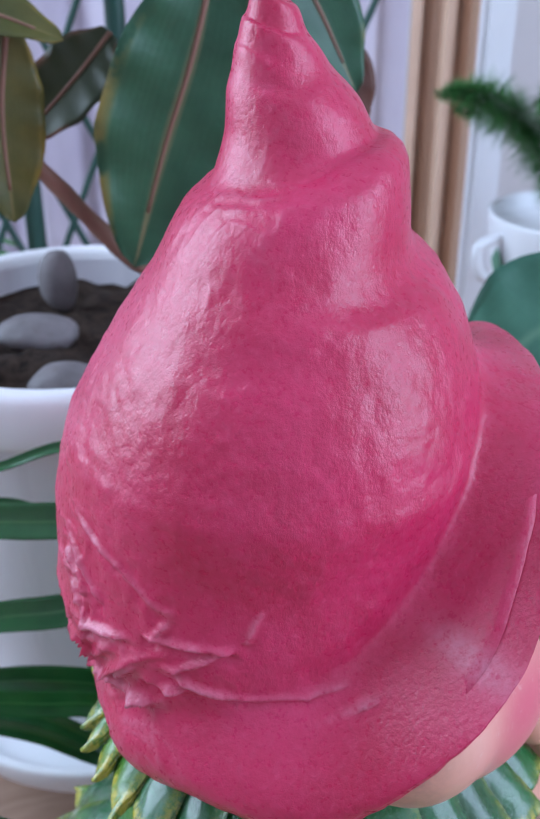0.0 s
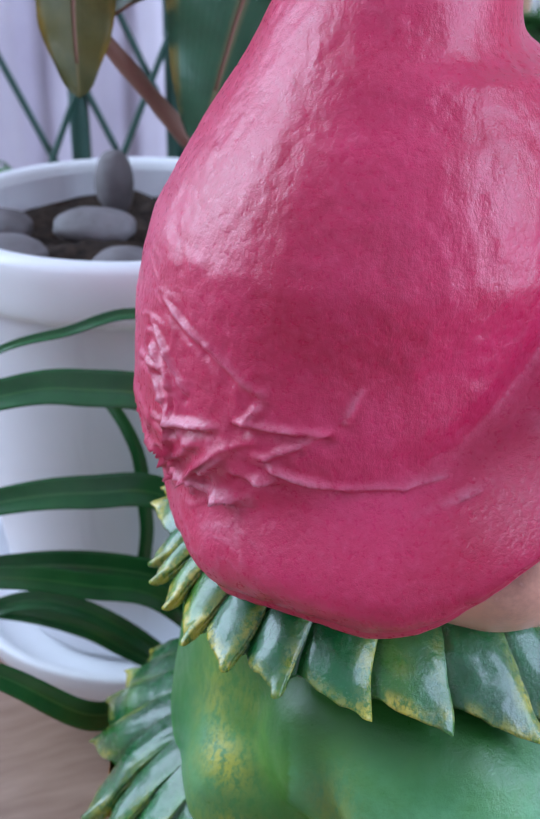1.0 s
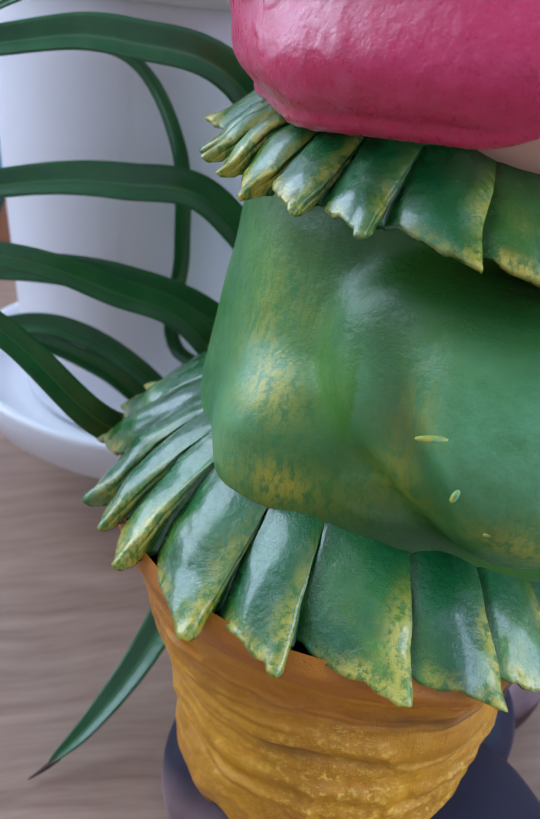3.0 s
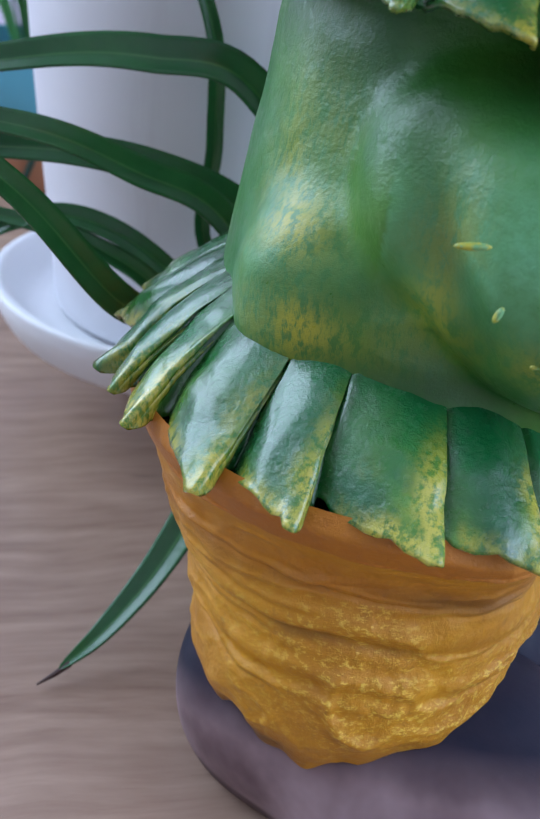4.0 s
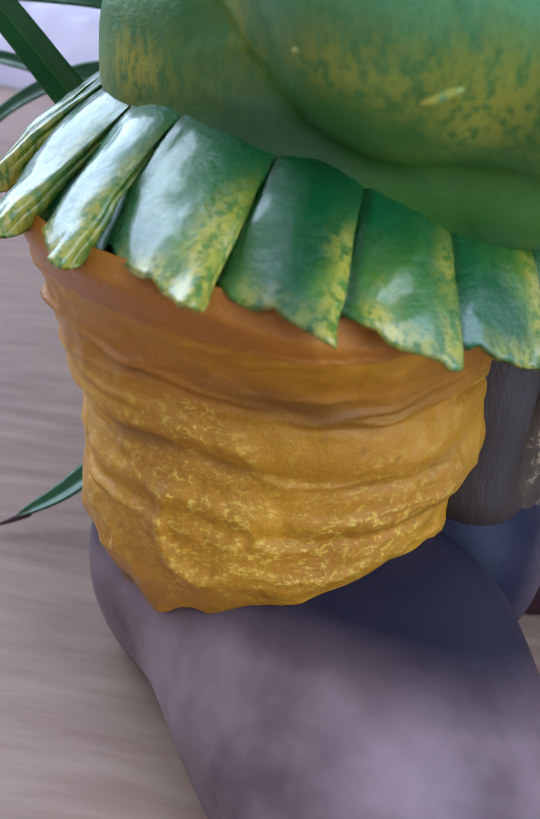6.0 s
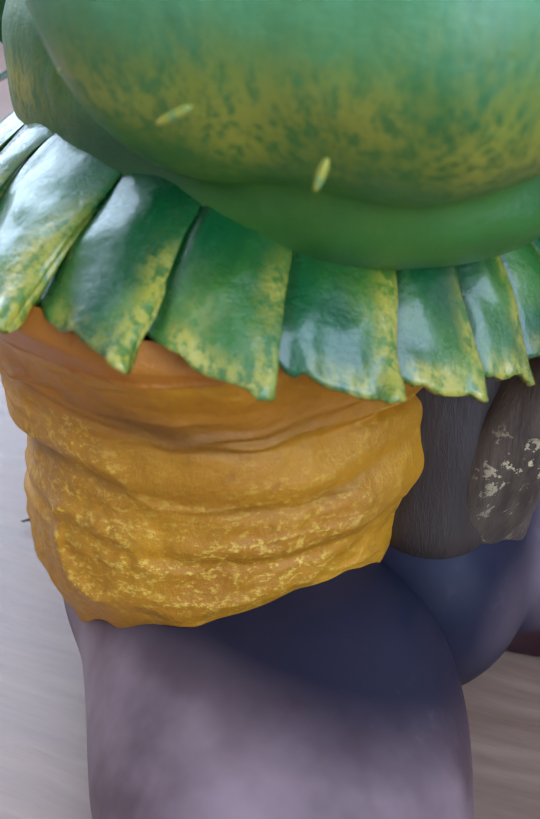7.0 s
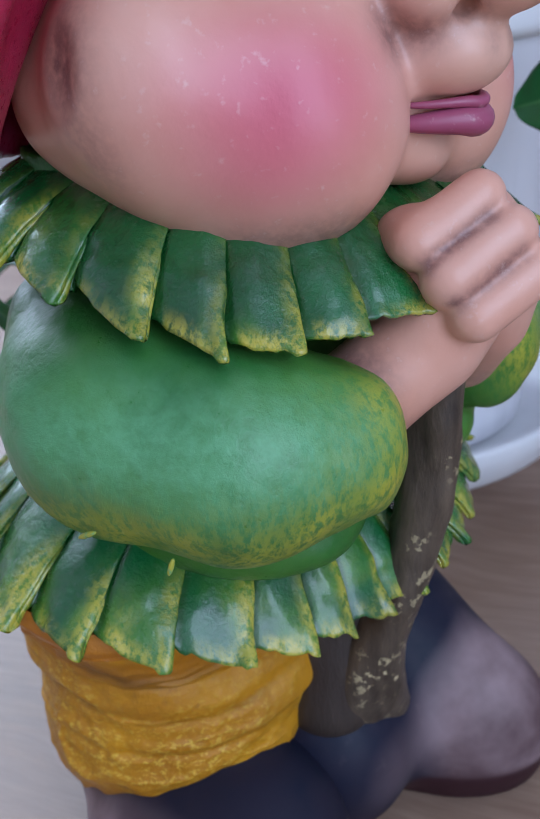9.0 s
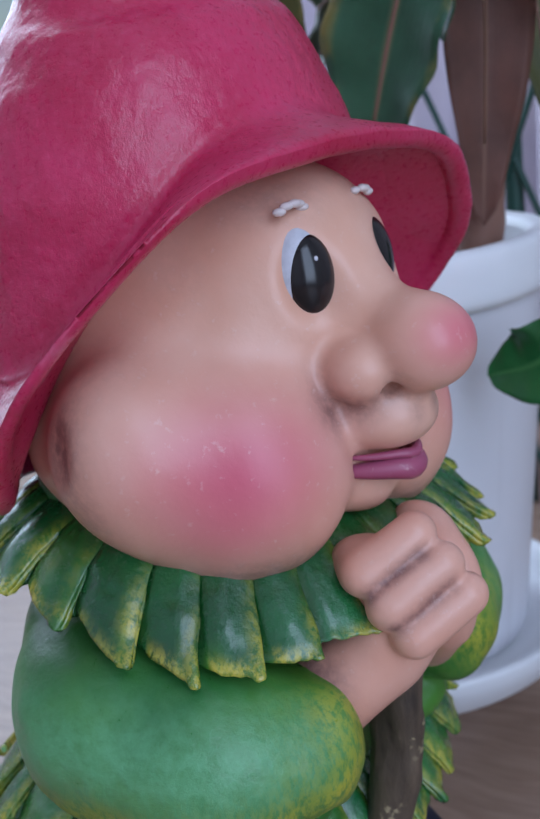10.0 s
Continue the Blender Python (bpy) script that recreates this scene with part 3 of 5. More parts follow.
    # creases that fan out from the gathered spot at the back
    away = v - np.array([-0.050, 0.236, 0.284])
    fan = np.arctan2(away[:, 2], away[:, 0] - 0.6 * away[:, 1] + 0.002)
    reach = np.linalg.norm(away, axis=1)
    gather = 1 - np.abs(np.sin(fan * 4.2 + 1.6 * value_noise(v, 55, 15) + 0.8 * value_noise(v, 120, 16)))
    disp += 0.0034 * np.clip(gather, 0, 1) ** 5 * np.exp(-((reach - 0.014) / 0.024) ** 2) * soft * np.clip((reach - 0.004) / 0.006, 0, 1)
    fold = v[:, 2] - (0.432 + 0.25 * (v[:, 0] - 0.01))
    disp += -0.0022 * np.exp(-(fold / 0.0045) ** 2) + 0.0022 * np.exp(-((fold + 0.012) / 0.007) ** 2)
    fold2 = v[:, 2] - (0.405 + 0.10 * v[:, 0])
    disp += -0.0020 * np.exp(-(fold2 / 0.006) ** 2) * np.clip((v[:, 0] + 0.02) / 0.05, 0, 1)
    # thin raised paint runs
    def run(p, q, w, hgt):
        p, q = np.array(p), np.array(q)
        s = np.clip(((v - p) @ (q - p)) / ((q - p) @ (q - p)), 0, 1)
        dist = np.linalg.norm(v - p - s[:, None] * (q - p), axis=1)
        return hgt * np.exp(-(dist / w) ** 2)
    streak = np.zeros(len(v))
    for p, q, w, hgt in (
            ((-0.0515, 0.240, 0.300), (-0.020, 0.207, 0.303), 0.0011, 0.0016), ((-0.052, 0.24, 0.290), (-0.025, 0.209, 0.296), 0.0012, 0.0018),
            ((-0.056, 0.245, 0.318), (-0.043, 0.221, 0.300), 0.0010, 0.0016), ((-0.050, 0.235, 0.308), (-0.030, 0.211, 0.316), 0.0010, 0.0014),
            ((0.012, 0.201, 0.328), (0.020, 0.202, 0.337), 0.0007, 0.0007), ((-0.028, 0.205, 0.330), (-0.017, 0.203, 0.321), 0.0010, 0.0017),
            ((0.021, 0.200, 0.318), (0.031, 0.203, 0.313), 0.0010, 0.0017), ((-0.048, 0.225, 0.335), (-0.027, 0.207, 0.312), 0.0009, 0.0012),
            ((-0.035, 0.214, 0.309), (0.012, 0.199, 0.300), 0.0011, 0.0015), ((0.012, 0.199, 0.300), (0.040, 0.203, 0.311), 0.0010, 0.0012),
            ((-0.018, 0.207, 0.372), (-0.030, 0.212, 0.355), 0.0009, 0.0009), ((-0.034, 0.211, 0.312), (-0.006, 0.202, 0.314), 0.0010, 0.0013),
            ((-0.038, 0.216, 0.304), (-0.046, 0.228, 0.318), 0.0010, 0.0014), ((-0.044, 0.224, 0.296), (-0.032, 0.211, 0.306), 0.0010, 0.0014),
            ((-0.052, 0.240, 0.345), (-0.058, 0.250, 0.332), 0.0010, 0.0013), ((-0.055, 0.246, 0.325), (-0.050, 0.234, 0.318), 0.0010, 0.0013)):
        h = run(p, q, w, 1.0)
        h = h * (0.15 + 0.85 * soft) if p[0] < -0.03 else h
        disp += h * hgt * 1.5 - 0.6 * hgt * soft * run(np.array(p) - (0, 0, 0.0022), np.array(q) - (0, 0, 0.0022), w * 1.2, 1.0)
        streak = np.maximum(streak, h)

    def snap(x, z):
        side = np.where((v[:, 1] < MID - 0.01) & body, (v[:, 0] - x) ** 2 + (v[:, 2] - z) ** 2, 9)
        return v[side.argmin()]
    # creases of the gathered covering, by place along and up the near side
    for x0, z0, x1, z1, hgt in ((-0.051, 0.340, -0.039, 0.333, 0.0010), (-0.039, 0.333, -0.024, 0.325, 0.0009), (-0.031, 0.316, -0.008, 0.319, 0.0014),
                                (-0.055, 0.306, -0.048, 0.308, 0.0016), (-0.059, 0.319, -0.052, 0.321, 0.0013), (-0.028, 0.316, -0.024, 0.323, 0.0012),
                                (-0.041, 0.298, -0.035, 0.305, 0.0015), (-0.031, 0.302, -0.004, 0.305, 0.0013), (-0.004, 0.305, 0.013, 0.301, 0.0012),
                                (0.013, 0.301, 0.024, 0.307, 0.0010), (-0.045, 0.304, -0.023, 0.309, 0.0016), (-0.023, 0.309, -0.008, 0.319, 0.0012),
                                (-0.004, 0.322, 0.000, 0.330, 0.0008), (-0.055, 0.333, -0.045, 0.319, 0.0012), (-0.050, 0.296, -0.043, 0.303, 0.0015)):
        p, q = snap(x0, z0), snap(x1, z1)
        wob = 0.0012 * np.stack([value_noise(v, 110, k) for k in (61, 62, 63)], 1)
        sgm = np.clip(((v + wob - p) @ (q - p)) / ((q - p) @ (q - p)), 0, 1)
        dist = np.linalg.norm(v + wob - p - sgm[:, None] * (q - p), axis=1)
        below = np.linalg.norm(v + wob - p - sgm[:, None] * (q - p) + np.array([0, 0, 0.0024]), axis=1)
        h = np.exp(-(dist / 0.0009) ** 2) * (0.55 + 0.45 * np.sin(math.pi * sgm))
        disp += 1.35 * hgt * h - 0.8 * hgt * np.exp(-(below / 0.0014) ** 2)
        streak = np.maximum(streak, 0.8 * h)
    # the seam that runs down the back from the twisted tip
    for p, q in (((-0.003, 0.272, 0.463), (-0.007, 0.262, 0.440)), ((-0.007, 0.262, 0.440), (-0.014, 0.252, 0.424)), ((-0.014, 0.252, 0.424), (-0.026, 0.244, 0.406)), ((-0.026, 0.244, 0.406), (-0.040, 0.240, 0.380))):
        disp += run(p, q, 0.0012, 0.0022) - run(np.array(p) + (0.0035, -0.002, 0), np.array(q) + (0.0035, -0.002, 0), 0.0016, 0.0020)
    lump = 0.0035 * bell(v, (0.040, 0.262, 0.428), (0.016, 0.03, 0.011)) - 0.003 * bell(v, (0.035, 0.25, 0.405), (0.03, 0.03, 0.008)) - 0.0025 * bell(v, (0.005, 0.235, 0.392), (0.035, 0.03, 0.008))
    lump += -0.002 * bell(v, (0.005, 0.262, 0.452), (0.03, 0.03, 0.004)) + 0.0015 * np.sin(v[:, 2] * 900 + v[:, 0] * 300) * bell(v, (0.004, 0.275, 0.466), 0.012)
    disp += lump + 0.00022 * value_noise(v, 320, 14)
    v = v + nrm * disp[:, None]
    pale = bell(v, (0.055, 0.205, 0.322), (0.010, 0.02, 0.0035)) * 0.6 + 0.30 * np.clip(ridged, 0, 1) ** 3 * crumple + 0.45 * streak
    f = grid_faces(nu, nr)
    tip = len(v)
    v = np.concatenate([v, [v[:nu].mean(0) + (0, 0, 0.001)]])
    f = [tuple(q) for q in f] + [((i + 1) % nu, i, tip) for i in range(nu)]
    add_piece(v, f, HAT, (np.append(pale, 0),))


def build_head():
    """Face, ears and cheeks; the far half mirrors the near one."""
    def field(p):
        q = p.copy()
        q[..., 1] = MID - np.abs(p[..., 1] - MID)
        d = ball(q, (0.012, MID, 0.310), (0.064, 0.060, 0.058))
        full = q
        off = p[..., 1] - MID
        q = p.copy()
        q[..., 1] = MID - np.where(off > 0, off * 1.3, -off)
        d = union(d, ball(q, (0.045, 0.248, 0.272), (0.041, 0.035, 0.041)), 0.018)
        d = union(d, ball(q, (0.063, 0.252, 0.268), (0.028, 0.026, 0.029)), 0.012)
        d = union(d, ball(q, (0.043, 0.2165, 0.282), (0.022, 0.018, 0.025)), 0.018)
        d = union(d, ball(q, (0.016, 0.228, 0.278), (0.027, 0.018, 0.024)), 0.012)      # ear and jaw towards the nape
        q = full
        d = union(d, ball(q, (0.060, MID, 0.318), (0.026, 0.032, 0.036)), 0.016)      # brow and eye ground
        d = union(d, ball(q, (0.062, MID, 0.272), (0.024, 0.021, 0.021)), 0.010)      # muzzle
        d = union(d, rod(q, (0.076, MID, 0.318), (0.100, MID, 0.304), 0.009, 0.013), 0.012)   # nose
        d = union(d, ball(q, (0.106, MID, 0.303), (0.0135, 0.0145, 0.0135)), 0.006)
        d = union(d, ball(q, (0.091, 0.269, 0.297), (0.010, 0.0085, 0.009)), 0.005)   # nostril wing
        d = union(d, ball(q, (0.089, MID, 0.2815), (0.0155, 0.0155, 0.0115)), 0.006)      # upper lip
        d = union(d, ball(q, (0.077, MID, 0.2560), (0.010, 0.011, 0.009)), 0.008)     # chin
        d = union(d, rod(q, (0.0, MID, 0.25), (0.0, MID, 0.225), 0.045, 0.045), 0.01)
        d = carve(d, ball(q, (0.085, 0.263, 0.3255), (0.009, 0.0085, 0.012)), 0.005)  # eye socket
        d = carve(d, rod(q, (0.096, MID, 0.2675), (0.082, 0.264, 0.2685), 0.0024, 0.0018), 0.002)   # mouth
        d = carve(d, ball(q, (0.036, 0.195, 0.290), (0.008, 0.006, 0.013)), 0.005)    # ear hollow
        d = carve(d, ball(q, (0.098, 0.2735, 0.293), (0.004, 0.0035, 0.003)), 0.003)  # nostril
        return d + 0.0005 * value_noise(p, 70, 3)
    v, f = skin_of(field, (-0.06, 0.190, 0.222), (0.128, 0.376, 0.375), 0.00125)
    m = v.copy()
    m[:, 1] = MID - np.abs(v[:, 1] - MID)
    blush = 0.95 * bell(m, (0.083, 0.226, 0.279), (0.030, 0.030, 0.020)) + 0.8 * bell(m, (0.117, 0.281, 0.307), (0.010, 0.013, 0.010)) + 0.35 * bell(m, (0.075, 0.222, 0.258), (0.02, 0.02, 0.012))
    # dark paint in ear and nostrils; shade painted under brim, nose, cheek and chin
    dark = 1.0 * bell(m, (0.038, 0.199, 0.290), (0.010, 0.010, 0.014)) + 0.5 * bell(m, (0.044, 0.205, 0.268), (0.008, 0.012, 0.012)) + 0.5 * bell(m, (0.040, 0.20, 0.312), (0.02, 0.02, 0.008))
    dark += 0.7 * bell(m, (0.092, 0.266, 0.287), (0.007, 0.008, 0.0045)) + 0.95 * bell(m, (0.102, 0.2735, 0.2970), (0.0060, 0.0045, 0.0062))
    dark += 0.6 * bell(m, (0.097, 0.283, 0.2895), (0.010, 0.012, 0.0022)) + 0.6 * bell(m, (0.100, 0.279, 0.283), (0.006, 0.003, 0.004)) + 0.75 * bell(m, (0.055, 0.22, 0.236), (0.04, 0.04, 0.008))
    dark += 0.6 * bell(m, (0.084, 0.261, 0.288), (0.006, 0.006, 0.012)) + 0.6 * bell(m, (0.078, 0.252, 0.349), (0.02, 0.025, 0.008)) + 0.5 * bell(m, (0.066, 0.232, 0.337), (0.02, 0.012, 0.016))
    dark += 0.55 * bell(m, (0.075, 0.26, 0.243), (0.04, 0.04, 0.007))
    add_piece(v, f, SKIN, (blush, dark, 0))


def ball_piece(c, r, m, axis=None, n=26, paint=None):
    u = np.linspace(0, math.pi, n)
    w = np.linspace(0, 2 * math.pi, 2 * n, endpoint=False)
    v = np.array([(math.sin(a) * math.cos(b), math.sin(a) * math.sin(b), math.cos(a)) for a in u for b in w]) * np.array(r)
    if axis is not None:
        a = np.array(axis, float)
        a /= np.linalg.norm(a)
        b = np.cross((0, 0, 1), a)
        b /= np.linalg.norm(b)
        v = v @ np.stack([a, b, np.cross(a, b)], 0)
    add_piece(v + np.array(c), grid_faces(2 * n, n), m, paint)


def build_lips():
    for z0, rr, back in ((0.2698, 0.0016, -0.0026), (0.2652, 0.0042, -0.0046)):
        line = bend([(0.078 + back, 0.264, z0 + 0.0008), (0.090 + back, 0.2700, z0 - 0.0002), (0.0985 + back, 0.2785, z0 - 0.0004), (0.1005 + back, MID, z0 - 0.0010),
                     (0.0985 + back, 2 * MID - 0.2785, z0 - 0.0004), (0.090 + back, 2 * MID - 0.2700, z0 - 0.0002), (0.078 + back, 2 * MID - 0.264, z0 + 0.0008)], 48)
        a = np.linspace(0, 2 * math.pi, 16, endpoint=False)
        vs = []
        for i in range(48):
            k = math.sin(math.pi * (i + 0.5) / 48)
            d = line[min(i + 1, 47)] - line[max(i - 1, 0)]
            side = np.cross(d / np.linalg.norm(d), (0, 0, 1))
            vs.append(line[i] + np.outer(np.cos(a) * rr * 1.2 * k, side) + np.outer(np.sin(a) * rr * k, (0, 0, 1)))
        add_piece(np.concatenate(vs), grid_faces(16, 48), SKIN, (0, 0, np.full(16 * 48, 0.92)))


def build_eyes():
    for s in (1, -1):
        ax = (0.90, -0.42 * s, 0.10)
        y = MID - (0.0165 if s > 0 else -0.0142)
        ball_piece((0.0755, y, 0.3265), (0.0060, 0.0086, 0.0135), EYE_WHITE, ax)
        ball_piece((0.0778, y + 0.0008, 0.3248), (0.0060, 0.0080, 0.0124), EYE_BLACK, ax)
        # white speck set on the pupil as a modelled glint
        ball_piece((0.0826, y - 0.0005, 0.3300), (0.0005, 0.0007, 0.0008), EYE_WHITE, ax, 8)
        for i in range(5):
            w = (i - 2) * 0.0024
            ball_piece((0.0772 - abs(i - 2) * 0.0008, y - 0.001 - w * s, 0.3455 - 0.0007 * (i - 2) ** 2 * 0.6), (0.0016, 0.0021, 0.0012), BROW, ax, 10)


def ruffle(cx, cy, rx, ry, top, z_edge, z_top, turns, amp, seed, sag, top_sag, knee, power, front):
    """A pleated collar. turns: degrees from the back at which the near side's pleats end in a free edge; the far side mirrors them.
    amp: how far a free edge stands off at the back and at the front; power: 2 for a round plan, more for a squarer one."""
    rng = random.Random(seed)
    near = [radians(q) for q in turns]
    far = [2 * math.pi - q for q in near[::-1]]
    spans = [(a, b, False) for a, b in zip(near[:-1], near[1:])]
    spans.append((near[-1], math.pi, False))
    spans.append((math.pi, far[0], True))
    spans += [(a, b, True) for a, b in zip(far[:-1], far[1:])]
    spans.append((far[-1], near[0] + 2 * math.pi, True))
    shape = [(0.00, 0.00), (0.03, 0.03), (0.08, 0.09), (0.15, 0.19), (0.24, 0.32), (0.34, 0.45), (0.44, 0.57), (0.54, 0.68), (0.64, 0.79), (0.74, 0.89), (0.83, 0.97), (0.90, 1.01),
             (0.955, 1.03), (0.990, 1.01), (1.012, 0.95), (1.018, 0.86), (1.008, 0.74), (0.985, 0.60), (0.965, 0.44), (0.958, 0.28), (0.968, 0.13), (0.985, 0.04)]
    ang, rad, free, stand, drop, puff, flick = [], [], [], [], [], [], []
    for a, b, mirror in spans:
        width = b - a
        mid = (a + b) / 2
        back = 0.5 + 0.5 * math.cos(mid)
        lift = (amp[1] + (amp[0] - amp[1]) * min(1.0, 1.25 * back)) * min(1.15, 0.55 + 1.6 * width) * rng.uniform(0.88, 1.15)
        dz, pf, fl = rng.uniform(-0.0012, 0.0008), rng.uniform(0.6, 1.3), rng.uniform(0.3, 1.2)
        for t, r in (shape if not mirror else [(1 - t, r) for t, r in shape[::-1]]):
            w = 1 - t if mirror else t
            ang.append(a + width * t)
            rad.append(r)
            stand.append(lift)
            drop.append(dz - (0.0012 + 0.16 * lift) * max(0.0, w - 0.35) ** 1.5 * (1 if r > 0.5 else 0.4))
            free.append(min(1.0, max(0.0, (w - 0.70) / 0.24)) ** 1.5 if r > 0.62 else 0.0)
            puff.append(pf * math.sin(math.pi * min(1.0, max(0.0, w))) ** 0.8)
            flick.append(fl if r > 0.80 and w > 0.86 else 0.0)
    ang, rad, free, stand, drop, puff, flick = map(np.array, (ang, rad, free, stand, drop, puff, flick))
    nu, nv = len(ang), 40
    vs, yel, lime, pleat_shade = [], [], [], []
    c, d = -np.cos(ang), -np.sin(ang)
    plan = (np.abs(c) ** power + np.abs(d) ** power) ** (-1 / power)
    px, py = c * plan, d * plan
    for skin in (0, 1):
        for j in range(nv):
            v = j / (nv - 1)
            sc = top + (1 - top) * v ** 0.85
            open_out = np.clip((v - 0.12) / 0.88, 0, 1) ** 1.25
            off = stand * (rad - 0.62) * open_out + 0.0035 * puff * math.sin(math.pi * v) * (0.4 + 0.6 * v)
            off += 0.0022 * flick * max(0.0, v - 0.80) / 0.20
            x = cx + (rx * sc + off) * px
            y = cy + (ry * sc + off) * py
            x = np.where(x > 0.03, 0.03 + (x - 0.03) * front, x)
            ahead = np.clip(x - knee[0], 0, knee[1] - knee[0])
            zt = z_top + top_sag * np.clip(x, -0.02, 1)
            ze = z_edge + sag * ahead + drop
            z = zt + (ze - zt) * v ** 1.25
            q = np.stack([x, y, z], 1)
            if skin:
                q[:, :2] -= np.stack([px, py], 1) * 0.0013
                q[:, 2] -= 0.0011
            base = q + np.array([0, 0, 0.0011 * skin])
            q += (0.0011 * np.stack([value_noise(base, 70, k + seed) for k in (1, 2, 3)], 1) + 0.0005 * np.stack([value_noise(base, 190, k + seed) for k in (7, 8, 9)], 1)) * (0.3 + 0.7 * v)
            # wrinkles that run from the gathered top down each pleat, and a ragged lower edge
            ray = np.stack([ang * 11, 0 * ang + v * 1.6, 0 * ang], 1)
            crease = np.clip(1 - 2.8 * np.abs(value_noise(ray, 1.0, 31 + seed)), 0, 1)
            q[:, :2] += np.stack([px, py], 1) * (0.0013 * crease * math.sin(math.pi * min(1.0, v * 1.1)) ** 0.7)[:, None]
            q[:, 2] += (0.0013 * value_noise(np.stack([ang * 26, 0 * ang, 0 * ang], 1), 1.0, 37 + seed) + 0.0008 * value_noise(np.stack([ang * 70, 0 * ang, 0 * ang], 1), 1.0, 38 + seed)) * v ** 6
            vs.append(q)
            n1, n2 = value_noise(base, 60, 11 + seed), value_noise(base, 170, 12 + seed)
            rim = np.clip((v - 0.86) / 0.10, 0, 1) * (rad > 0.3)
            yel.append(np.clip(np.maximum(free * np.clip((v - 0.30) / 0.4, 0, 1), rim) * (0.75 + 0.9 * n1 + 0.5 * n2) + 0.4 * np.clip(n1 + 0.6 * n2 - 0.25, 0, 1) * np.clip((v - 0.5) / 0.3, 0, 1), 0, 1))
            lime.append(np.clip((0.1 + 0.9 * v) * (0.08 + 0.6 * free + 1.5 * n1 + 0.8 * crease * v), 0, 1))
            # shade put into the colour of the pleat valleys and the gathered top
            pleat_shade.append(np.clip(0.75 * (rad < 0.16) * np.clip(v * 3, 0, 1) + 0.55 * np.clip((0.25 - v) / 0.2, 0, 1), 0, 1))
    f1 = grid_faces(nu, nv)
    f2 = f1[:, ::-1] + nu * nv
    rim = [((nv - 1) * nu + i, (nv - 1) * nu + (i + 1) % nu, nu * nv + (nv - 1) * nu + (i + 1) % nu, nu * nv + (nv - 1) * nu + i) for i in range(nu)]
    add_piece(np.concatenate(vs), np.concatenate([f1, f2, np.array(rim)]), RUFFLE, (np.concatenate(yel), np.concatenate(pleat_shade), np.concatenate(lime)))


